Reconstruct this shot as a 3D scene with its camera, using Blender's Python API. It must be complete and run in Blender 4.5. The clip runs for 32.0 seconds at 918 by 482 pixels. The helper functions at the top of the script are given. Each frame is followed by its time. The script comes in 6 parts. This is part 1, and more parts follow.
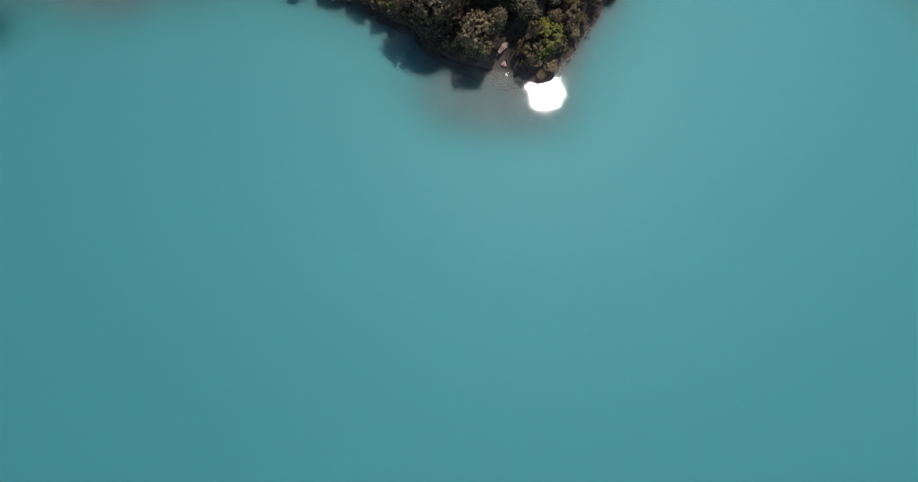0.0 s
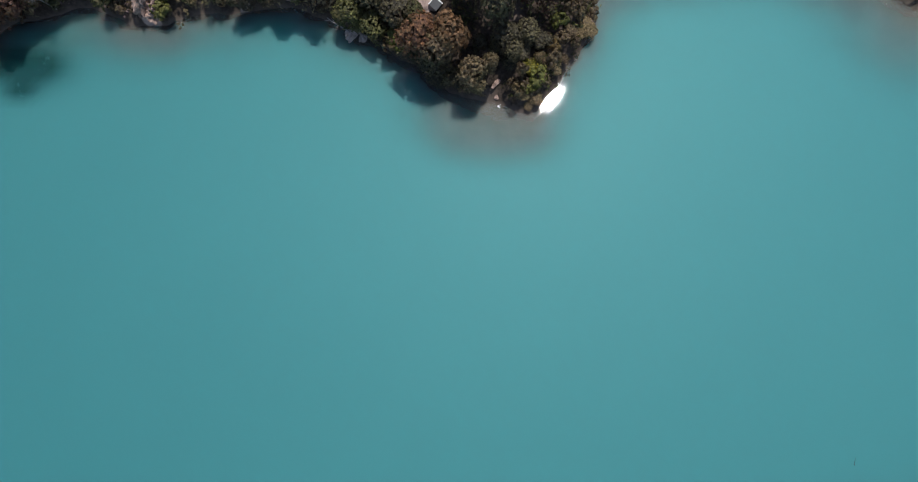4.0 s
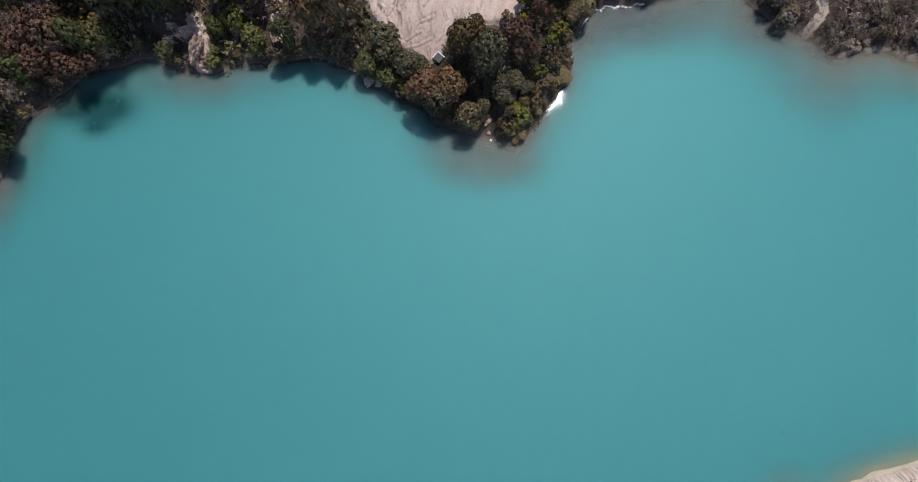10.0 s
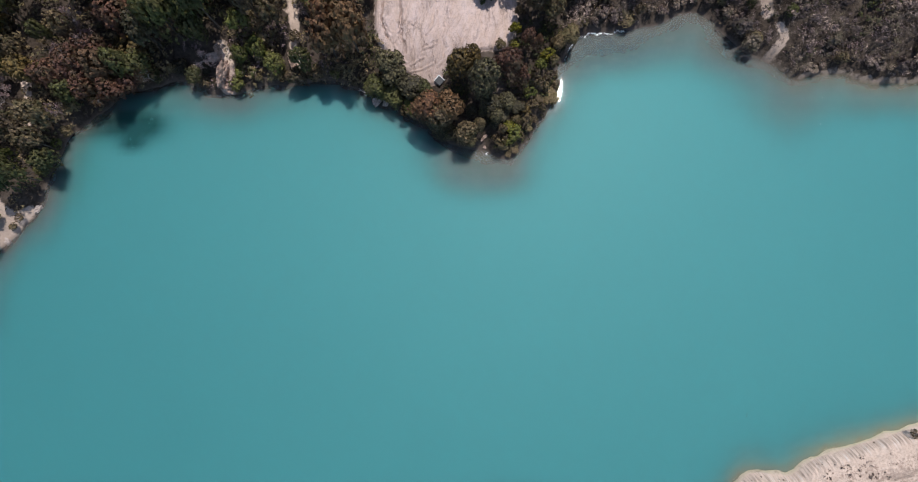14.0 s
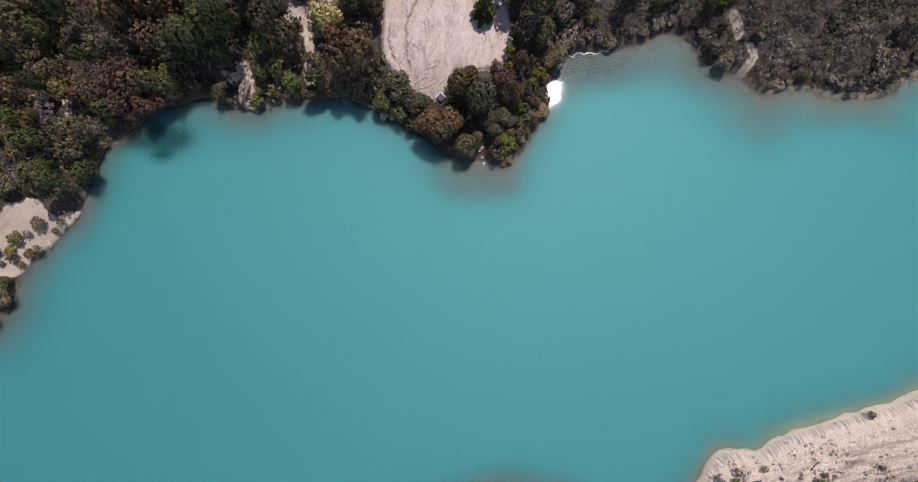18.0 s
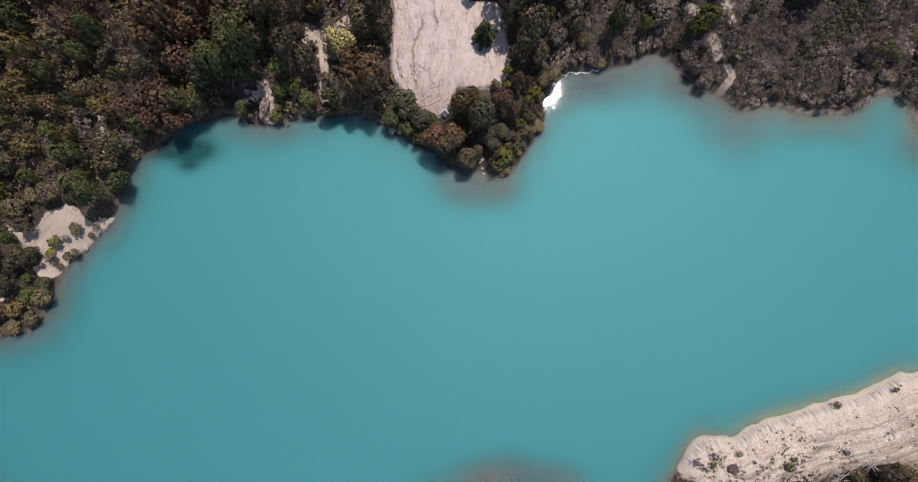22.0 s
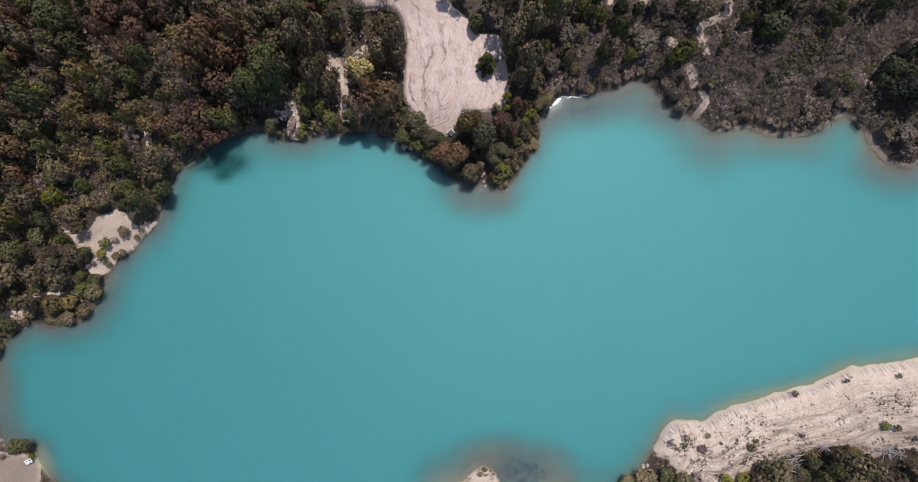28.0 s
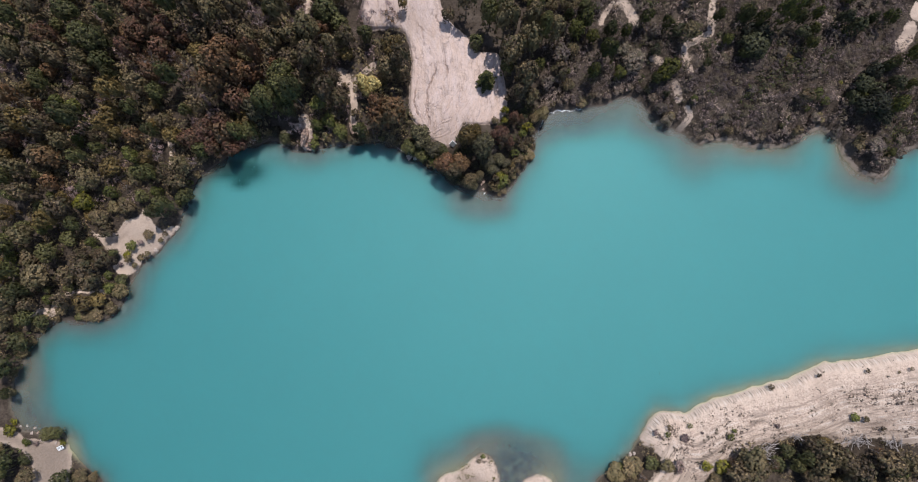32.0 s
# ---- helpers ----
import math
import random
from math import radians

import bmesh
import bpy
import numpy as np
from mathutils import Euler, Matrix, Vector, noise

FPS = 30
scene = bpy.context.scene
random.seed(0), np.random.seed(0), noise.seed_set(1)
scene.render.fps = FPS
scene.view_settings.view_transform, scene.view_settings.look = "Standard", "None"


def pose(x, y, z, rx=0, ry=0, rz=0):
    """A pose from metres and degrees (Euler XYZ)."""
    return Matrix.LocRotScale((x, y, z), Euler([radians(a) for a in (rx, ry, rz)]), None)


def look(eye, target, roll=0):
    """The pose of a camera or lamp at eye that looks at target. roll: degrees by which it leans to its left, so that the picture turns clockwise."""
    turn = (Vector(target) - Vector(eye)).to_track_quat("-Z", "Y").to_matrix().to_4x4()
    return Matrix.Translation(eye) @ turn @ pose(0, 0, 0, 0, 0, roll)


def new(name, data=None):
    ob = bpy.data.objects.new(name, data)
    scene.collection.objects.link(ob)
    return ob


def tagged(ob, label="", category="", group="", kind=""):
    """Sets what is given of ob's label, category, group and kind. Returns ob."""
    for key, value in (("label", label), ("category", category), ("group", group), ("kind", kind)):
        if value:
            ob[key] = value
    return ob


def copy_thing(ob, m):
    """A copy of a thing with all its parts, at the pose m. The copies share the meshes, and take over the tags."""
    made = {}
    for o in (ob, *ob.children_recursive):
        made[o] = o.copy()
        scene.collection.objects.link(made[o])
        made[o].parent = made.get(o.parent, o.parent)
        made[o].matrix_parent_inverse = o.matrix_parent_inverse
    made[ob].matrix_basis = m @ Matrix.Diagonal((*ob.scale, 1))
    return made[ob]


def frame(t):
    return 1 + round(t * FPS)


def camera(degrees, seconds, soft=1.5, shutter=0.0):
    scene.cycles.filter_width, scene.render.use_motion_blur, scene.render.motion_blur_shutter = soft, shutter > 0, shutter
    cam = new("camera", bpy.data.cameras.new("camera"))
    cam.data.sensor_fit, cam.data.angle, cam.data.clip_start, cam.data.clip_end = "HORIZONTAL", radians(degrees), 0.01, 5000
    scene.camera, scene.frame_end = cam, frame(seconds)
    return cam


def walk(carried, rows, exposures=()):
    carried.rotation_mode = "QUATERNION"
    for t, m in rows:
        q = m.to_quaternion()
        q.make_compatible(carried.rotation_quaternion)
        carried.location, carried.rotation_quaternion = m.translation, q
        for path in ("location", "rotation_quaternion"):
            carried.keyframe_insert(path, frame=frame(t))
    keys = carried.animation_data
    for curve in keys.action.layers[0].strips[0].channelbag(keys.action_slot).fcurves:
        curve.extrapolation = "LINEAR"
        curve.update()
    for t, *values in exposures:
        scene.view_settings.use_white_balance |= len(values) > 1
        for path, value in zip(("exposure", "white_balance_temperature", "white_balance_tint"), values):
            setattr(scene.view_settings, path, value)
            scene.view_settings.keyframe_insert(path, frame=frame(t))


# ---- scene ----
cam = camera(73, 32.0, soft=1.0)
PATH = [
    (0.0, pose(0.71, 1.21, 47.29, 5.31, -0.01, 0.11)),
    (1.0, pose(0.70, 1.20, 49.32, 5.31, -0.01, 0.11)),
    (2.0, pose(0.76, 1.21, 51.33, 5.31, -0.01, 0.10)),
    (3.5, pose(0.80, 1.22, 54.30, 5.31, -0.01, 0.10)),
    (5.5, pose(0.83, 1.30, 58.24, 5.31, -0.01, 0.08)),
    (7.0, pose(0.80, 1.27, 61.21, 5.31, -0.00, 0.06)),
    (9.0, pose(0.87, 1.29, 65.21, 5.31, 0.01, 0.02)),
    (11.0, pose(0.94, 1.21, 69.33, 5.32, 0.02, -0.03)),
    (13.0, pose(1.00, 1.03, 73.28, 5.32, 0.03, -0.10)),
    (14.5, pose(1.07, 0.88, 76.17, 5.32, 0.04, -0.14)),
    (16.5, pose(1.09, 0.57, 80.00, 5.33, 0.05, -0.28)),
    (18.0, pose(1.02, 0.39, 82.95, 5.33, 0.05, -0.30)),
    (20.0, pose(0.93, 0.25, 86.79, 5.32, 0.05, -0.28)),
    (22.0, pose(0.75, 0.33, 90.56, 5.31, 0.05, -0.21)),
    (24.0, pose(0.49, 0.30, 94.41, 5.30, 0.04, -0.12)),
    (25.5, pose(0.32, 0.25, 97.37, 5.30, 0.03, -0.03)),
    (27.5, pose(0.19, 0.11, 101.23, 5.27, 0.00, 0.30)),
    (29.0, pose(0.07, 0.03, 104.18, 5.27, -0.00, 0.39)),
    (30.5, pose(-0.01, -0.00, 107.10, 5.26, -0.01, 0.47)),
    (32.0, pose(0.00, 0.00, 110.00, 5.27, -0.01, 0.52)),
]
walk(cam, PATH, exposures=((0.0, -0.12), (12.0, -0.06), (32.0, 0.06)))

# ---- light ----
SUN = Vector((math.sin(radians(22.8)) * math.cos(radians(69.8)), math.cos(radians(22.8)) * math.cos(radians(69.8)), math.sin(radians(69.8))))
world = bpy.data.worlds.new("sky")
world.use_nodes = True
scene.world = world
sky = world.node_tree.nodes.new("ShaderNodeTexSky")
sky.sky_type, sky.sun_disc = "NISHITA", False
sky.sun_elevation, sky.sun_rotation = radians(69.8), radians(22.8)
sky.air_density, sky.dust_density = 1.0, 0.6
backing = world.node_tree.nodes["Background"]
world.node_tree.links.new(sky.outputs[0], backing.inputs[0])
backing.inputs[1].default_value = 0.13
sun = new("sun", bpy.data.lights.new("sun", "SUN"))
sun.data.energy, sun.data.angle, sun.data.color = 3.62, radians(0.53), (1.0, 0.962, 0.93)
sun.matrix_world = look(SUN * 300, (0, 0, 0))
scene.view_settings.exposure = 0.0


# ---- materials ----
class Nodes:
    """Short calls for building a node material."""

    def __init__(self, name):
        self.mat = bpy.data.materials.new(name)
        self.mat.use_nodes = True
        self.tree = self.mat.node_tree
        self.bsdf = self.tree.nodes["Principled BSDF"]
        self.out = self.tree.nodes["Material Output"]

    def put(self, socket, value):
        if isinstance(value, bpy.types.NodeSocket):
            self.tree.links.new(value, socket)
        elif isinstance(value, tuple) and len(value) == 3 and socket.type == "RGBA":
            socket.default_value = (*value, 1)
        else:
            socket.default_value = value

    def add(self, kind, out=0, settings=(), **inputs):
        node = self.tree.nodes.new("ShaderNode" + kind)
        for key, value in settings:
            if key == "attribute_name":
                node.attribute_name = value
            elif key == "operation":
                node.operation = value
            elif key == "use_clamp":
                node.use_clamp = value
            elif key == "distribution":
                node.distribution = value
        for key, value in inputs.items():
            self.put(node.inputs[int(key[1:]) if key[0] == "i" and key[1:].isdigit() else key.replace("_", " ")], value)
        return node.outputs[out]

    def noise(self, scale, detail=4, rough=0.6, vector=None, out=0):
        vector = vector or self.add("TexCoord", 3)
        return self.add("TexNoise", out, Vector=vector, Scale=scale, Detail=detail, Roughness=rough)

    def attr(self, name):
        return self.add("Attribute", 2, (("attribute_name", name),))

    def math(self, op, a, b=0.0, clamp=False):
        return self.add("Math", 0, (("operation", op), ("use_clamp", clamp)), i0=a, i1=b)

    def span(self, value, lo, hi, to_lo=0.0, to_hi=1.0):
        return self.add("MapRange", 0, i0=value, i1=lo, i2=hi, i3=to_lo, i4=to_hi)

    def mix(self, fac, a, b, blend="MIX"):
        node = self.tree.nodes.new("ShaderNodeMix")
        node.data_type, node.blend_type = "RGBA", blend
        self.put(node.inputs[0], fac)
        self.put(node.inputs[6], a)
        self.put(node.inputs[7], b)
        return node.outputs[2]

    def bump(self, height, strength, distance):
        return self.add("Bump", 0, Height=height, Strength=strength, Distance=distance)

    def finish(self, colour, rough=0.8, normal=None, specular=0.3, metal=0.0):
        self.put(self.bsdf.inputs["Base Color"], colour)
        self.put(self.bsdf.inputs["Roughness"], rough)
        self.put(self.bsdf.inputs["Specular IOR Level"], specular)
        self.put(self.bsdf.inputs["Metallic"], metal)
        if normal:
            self.put(self.bsdf.inputs["Normal"], normal)
        return self.mat


def leaf_material(name, dark, mid, light, tip=None, patches=0.0):
    """Foliage: each leaf takes its own shade, each plant its own lean to dark or light, each bough its own drift."""
    def rich(c, blue, lift):
        grey = sum(c) / 3
        return tuple(max(0.004, (grey + (v - grey) * 1.36) * k * lift) for v, k in zip(c, (1.16, 1.0, blue)))

    # bluer dark tone and yellower light tone paint in shade's and sun's tint
    dark, mid, light = rich(dark, 1.5, 1.25), rich(mid, 1.32, 1.2), rich(light, 1.14, 1.4)
    n = Nodes(name)
    island = n.add("NewGeometry", 8)
    drift = n.noise(1.2, 3)
    each = n.add("ObjectInfo", 5)
    fac = n.math("ADD", n.math("MULTIPLY", island, 0.46), n.math("MULTIPLY", drift, 0.55))
    fac = n.math("ADD", fac, n.math("MULTIPLY", n.span(n.noise(2.4, 1), 0.3, 0.7), 0.34))
    fac = n.math("ADD", fac, n.math("MULTIPLY", n.math("SUBTRACT", each, 0.5), 0.46))
    if patches:
        fac = n.math("ADD", fac, n.math("MULTIPLY", n.math("SUBTRACT", n.noise(0.14, 3), 0.5), patches))
    ramp = n.tree.nodes.new("ShaderNodeValToRGB")
    ramp.color_ramp.elements[0].position, ramp.color_ramp.elements[0].color = 0.35, (*dark, 1)
    ramp.color_ramp.elements[1].position, ramp.color_ramp.elements[1].color = 1.0, (*light, 1)
    middle = ramp.color_ramp.elements.new(0.72)
    middle.color = (*mid, 1)
    n.tree.links.new(fac, ramp.inputs[0])
    colour = ramp.outputs[0]
    if tip:
        colour = n.mix(n.math("MULTIPLY", n.span(n.noise(0.55, 3), 0.48, 0.62), 0.7), colour, tip)
        colour = n.mix(n.span(each, 0.55, 1.0, 0.0, 0.55), colour, tip)
    n.put(n.bsdf.inputs["Transmission Weight"], 0.0)
    return n.finish(colour, 0.62, None, 0.25)


LEAF = {
    "dark": leaf_material("leaf_dark_green", (0.028, 0.033, 0.015), (0.06, 0.068, 0.029), (0.125, 0.138, 0.06), (0.095, 0.08, 0.036)),
    "deep": leaf_material("leaf_deep_green", (0.022, 0.022, 0.013), (0.05, 0.05, 0.028), (0.11, 0.11, 0.062)),
    "olive": leaf_material("leaf_olive", (0.042, 0.036, 0.022), (0.093, 0.079, 0.045), (0.2, 0.172, 0.102), (0.085, 0.082, 0.038)),
    # leaf colour blackened to hold the deep shade between heath trees
    "gully": leaf_material("leaf_shade_black", (0.011, 0.012, 0.008), (0.022, 0.026, 0.014), (0.05, 0.056, 0.03)),
    "rust": leaf_material("leaf_rust_brown", (0.042, 0.029, 0.018), (0.11, 0.071, 0.041), (0.2, 0.134, 0.078), (0.105, 0.078, 0.038)),
    "wine": leaf_material("leaf_wine_brown", (0.042, 0.028, 0.019), (0.088, 0.057, 0.037), (0.158, 0.104, 0.067), (0.08, 0.065, 0.035)),
    "green": leaf_material("leaf_mid_green", (0.031, 0.038, 0.013), (0.07, 0.084, 0.028), (0.15, 0.172, 0.06), (0.085, 0.074, 0.034)),
    "gold": leaf_material("leaf_golden_olive", (0.044, 0.037, 0.018), (0.108, 0.088, 0.038), (0.2, 0.163, 0.075), (0.1, 0.08, 0.034)),
    "pale": leaf_material("leaf_pale_cream", (0.16, 0.145, 0.06), (0.37, 0.345, 0.155), (0.56, 0.525, 0.28)),
    "grey": leaf_material("leaf_grey_olive", (0.05, 0.043, 0.024), (0.118, 0.102, 0.055), (0.21, 0.182, 0.105), (0.095, 0.088, 0.04)),
    "lime": leaf_material("leaf_lime_green", (0.042, 0.046, 0.013), (0.115, 0.12, 0.03), (0.21, 0.215, 0.06), (0.1, 0.085, 0.035)),
    "pine": leaf_material("needle_dark_green", (0.013, 0.016, 0.007), (0.033, 0.038, 0.014), (0.075, 0.081, 0.03)),
    "pinelight": leaf_material("needle_light_green", (0.024, 0.027, 0.01), (0.062, 0.068, 0.02), (0.145, 0.15, 0.044)),
    "heath": leaf_material("heath_twig_brown", (0.04, 0.035, 0.026), (0.135, 0.118, 0.089), (0.32, 0.28, 0.215), (0.115, 0.095, 0.05), 2.0),
    "scrub": leaf_material("leaf_grey_scrub", (0.04, 0.037, 0.027), (0.108, 0.098, 0.073), (0.225, 0.2, 0.15), (0.08, 0.074, 0.04)),
    "dead": leaf_material("dead_leaf_pink_brown", (0.1, 0.082, 0.066), (0.2, 0.166, 0.136), (0.36, 0.306, 0.256)),
    "brown": leaf_material("leaf_dry_brown", (0.06, 0.05, 0.038), (0.13, 0.11, 0.085), (0.25, 0.215, 0.17)),
}


def bark_material(name, dark, light):
    n = Nodes(name)
    grain = n.noise(7.0, 5)
    return n.finish(n.mix(n.span(grain, 0.35, 0.68), dark, light), 0.85, n.bump(grain, 0.5, 0.03), 0.2)


BARK = bark_material("bark_grey_brown", (0.07, 0.055, 0.045), (0.2, 0.17, 0.14))
BARE_WOOD = bark_material("weathered_wood", (0.22, 0.19, 0.18), (0.46, 0.41, 0.39))


def ground_material():
    """Leaf litter, pale clay and lake bed, by what the ground bears."""
    n = Nodes("quarry_ground")
    fine, broad = n.noise(3.2, 6, 0.65), n.noise(0.28, 4)
    litter = n.mix(n.span(fine, 0.36, 0.66), (0.032, 0.024, 0.018), (0.085, 0.064, 0.05))
    litter = n.mix(n.span(broad, 0.5, 0.7), litter, (0.12, 0.093, 0.075))
    strata = n.attr("strata")
    clay = n.mix(n.span(broad, 0.36, 0.66), (0.645, 0.5, 0.405), (0.555, 0.42, 0.335))
    flow = n.add("Mapping", 0, Vector=n.add("TexCoord", 3), Rotation=(0.0, 0.0, 0.12), Scale=(0.62, 0.15, 0.3))
    flow = n.add("VectorMath", 0, (("operation", "ADD"),), i0=flow, i1=n.add("VectorMath", 0, (("operation", "SCALE"),), i0=n.noise(0.35, 3, 0.5, None, 1), Scale=0.9))
    wash = n.noise(1.0, 7, 0.62, flow)
    crack = n.span(n.math("ABSOLUTE", n.math("SUBTRACT", wash, 0.5)), 0.0, 0.022, 1.0, 0.0)
    crack = n.math("MULTIPLY", crack, n.math("MULTIPLY", n.attr("wash"), n.span(n.noise(0.5, 3), 0.42, 0.56)))
    silt = n.math("MULTIPLY", n.attr("wash"), n.span(n.noise(2.2, 6, 0.7, flow), 0.4, 0.7))
    clay = n.mix(n.math("MULTIPLY", silt, 0.55), clay, (0.68, 0.585, 0.56))
    clay = n.mix(n.math("MULTIPLY", n.attr("wash"), n.math("MULTIPLY", n.span(n.noise(0.9, 6, 0.7, flow), 0.5, 0.72), 0.14)), clay, (0.4, 0.33, 0.32))
    clay = n.mix(n.math("MULTIPLY", crack, 0.35), clay, (0.24, 0.19, 0.165))
    clay = n.mix(n.math("MULTIPLY", n.span(n.noise(1.3, 6, 0.7), 0.53, 0.72), 0.6), clay, (0.35, 0.285, 0.24))
    clay = n.mix(n.math("MULTIPLY", n.span(fine, 0.6, 0.76), 0.5), clay, (0.68, 0.6, 0.54))
    clay = n.mix(n.math("MULTIPLY", n.span(n.noise(5.5, 5, 0.7), 0.55, 0.66), 0.5), clay, (0.29, 0.232, 0.195))
    clay = n.mix(n.attr("earth"), clay, n.mix(n.span(fine, 0.4, 0.65), (0.225, 0.18, 0.148), (0.165, 0.13, 0.105)))
    clay = n.mix(n.math("MULTIPLY", n.attr("scrub"), n.span(n.noise(2.1, 5, 0.7), 0.5, 0.62)), clay, (0.2, 0.155, 0.12))
    along, off = n.attr("along"), n.attr("off")
    streak = n.noise(1.0, 7, 0.68, n.add("CombineXYZ", 0, i0=n.math("MULTIPLY", along, 0.16), i1=n.math("MULTIPLY", off, 1.35), i2=0.0))
    clay = n.mix(n.math("MULTIPLY", n.attr("rut"), n.span(streak, 0.5, 0.62)), clay, (0.215, 0.168, 0.138))
    clay = n.mix(n.math("MULTIPLY", n.math("MULTIPLY", n.attr("rut"), n.span(streak, 0.47, 0.36)), 0.6), clay, (0.66, 0.575, 0.515))
    # lit spurs and shaded runnels of the fluted edge, painted as streaks
    flute_shading = n.noise(1.0, 5, 0.6, n.add("CombineXYZ", 0, i0=n.math("MULTIPLY", along, 3.4), i1=n.math("MULTIPLY", off, 0.25), i2=3.0))
    clay = n.mix(n.math("MULTIPLY", n.attr("flute"), n.span(flute_shading, 0.5, 0.63)), clay, (0.27, 0.21, 0.172))
    clay = n.mix(n.math("MULTIPLY", n.attr("flute"), n.span(flute_shading, 0.47, 0.36)), clay, (0.69, 0.61, 0.55))
    specks = n.math("MULTIPLY", n.span(n.noise(3.6, 6, 0.75), 0.47, 0.58), n.span(n.noise(0.45, 4), 0.36, 0.6, 0.2, 0.9))
    clay = n.mix(n.math("MULTIPLY", n.attr("mottle"), specks), clay, (0.3, 0.215, 0.17))
    # shade of recesses painted into the clay, with cracks, ruts and dark patches
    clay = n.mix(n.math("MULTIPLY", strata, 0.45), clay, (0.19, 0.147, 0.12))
    clay = n.mix(n.math("MULTIPLY", n.attr("wash"), 0.6), clay, (0.98, 0.93, 1.0), "MULTIPLY")
    edge = n.math("ADD", n.attr("bare"), n.math("MULTIPLY", n.math("SUBTRACT", n.noise(1.1, 5, 0.65), 0.5), 1.1))
    land = n.mix(n.span(edge, 0.4, 0.6), litter, clay)
    mud = n.mix(n.span(broad, 0.4, 0.65), (0.115, 0.09, 0.075), (0.17, 0.137, 0.11))
    mud = n.mix(n.attr("ochre"), mud, (0.47, 0.48, 0.28))
    # weed on the bed, and tree shade painted as a darker bed
    weedy_shade = n.math("MULTIPLY", n.attr("weed"), n.span(n.noise(0.8, 5, 0.7), 0.3, 0.6))
    mud = n.mix(weedy_shade, mud, (0.075, 0.064, 0.07))
    colour = n.mix(n.attr("bed"), land, mud)
    relief = n.math("SUBTRACT", n.math("ADD", fine, n.math("ADD", n.math("MULTIPLY", n.noise(14.0, 4), 0.4), n.math("MULTIPLY", n.noise(1.3, 6), 1.4))), n.math("MULTIPLY", crack, 1.5))
    return n.finish(colour, 0.9, n.bump(relief, n.span(n.attr("bed"), 0.0, 1.0, 0.55, 0.04), 0.12), 0.15)


def water_material():
    """Milky turquoise water: the murk hides the bed with depth, the shallows let it through, a wide tinted gloss
    imitates lens falloff and a light swell takes the sun's glint.
    """
    n = Nodes("milky_turquoise_water")
    tone = n.mix(n.span(n.noise(0.02, 3), 0.3, 0.7), (0.026, 0.156, 0.156), (0.029, 0.166, 0.165))
    # overhanging trees' shade painted into the water colour, along with weed below
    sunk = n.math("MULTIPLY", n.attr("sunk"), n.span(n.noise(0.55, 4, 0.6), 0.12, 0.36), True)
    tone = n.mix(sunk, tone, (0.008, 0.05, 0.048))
    silt = n.mix(n.span(n.noise(0.5, 5, 0.65), 0.35, 0.65), (0.2, 0.172, 0.145), (0.145, 0.13, 0.113))
    silt = n.mix(n.attr("ochre"), silt, (0.34, 0.325, 0.185))
    silt = n.mix(n.math("MULTIPLY", n.attr("weed"), n.span(n.noise(0.8, 5, 0.7), 0.25, 0.55), True), silt, (0.088, 0.076, 0.088))
    sheen_tint = n.mix(n.attr("silt"), (0.4, 0.96, 0.98), (0.5, 0.45, 0.4))
    # the gloss is dimmed in the same painted shade
    sheen_tint = n.mix(sunk, sheen_tint, (0.06, 0.25, 0.26))
    tone = n.mix(n.attr("silt"), tone, silt)
    n.finish(tone, 1.0, None, 0.0)
    n.put(n.bsdf.inputs["Subsurface Weight"], 1.0)
    n.put(n.bsdf.inputs["Subsurface Radius"], (0.6, 1.0, 1.0))
    n.put(n.bsdf.inputs["Subsurface Scale"], 2.0)
    n.bsdf.subsurface_method = "BURLEY"
    # wide tinted gloss standing in for the lens's darkening towards the corners
    sheen = n.add("BsdfAnisotropic", 0, (("distribution", "GGX"),), Color=sheen_tint, Roughness=0.63)
    milk = n.add("MixShader", 0, i0=0.093, i1=n.bsdf.outputs[0], i2=sheen)
    ripple = n.math("ADD", n.noise(1.6, 3, 0.5), n.math("MULTIPLY", n.noise(8.0, 3, 0.65), 0.45))
    wave = n.bump(ripple, 0.03, 0.1)
    body = n.add("MixShader", 0, i0=n.attr("murk"), i1=n.add("BsdfTransparent"), i2=milk)
    gloss = n.add("BsdfAnisotropic", 0, (("distribution", "GGX"),), Color=(1.0, 1.0, 1.0), Roughness=0.026, Normal=wave)
    fresnel = n.add("Fresnel", 0, IOR=1.33)
    whole = n.add("MixShader", 0, i0=fresnel, i1=body, i2=gloss)
    n.tree.links.new(whole, n.out.inputs[0])
    return n.mat


def plain(name, colour, rough=0.7, scale=6.0, vary=0.75):
    n = Nodes(name)
    grain = n.noise(scale, 5)
    worn = tuple(c * vary for c in colour)
    return n.finish(n.mix(n.span(grain, 0.4, 0.66), colour, worn), rough, n.bump(grain, 0.25, 0.02))


GROUND, WATER = ground_material(), water_material()
WHITE_PAINT = plain("white_paint", (0.8, 0.8, 0.8), 0.45, 5, 0.85)
GREY_SHEET = plain("grey_sheet", (0.075, 0.078, 0.082), 0.5, 4)
DARK_PRINT = plain("dark_print", (0.09, 0.09, 0.12), 0.6)
PALE_ROCK = plain("pale_rock", (0.5, 0.41, 0.36), 0.9, 3.5, 0.5)
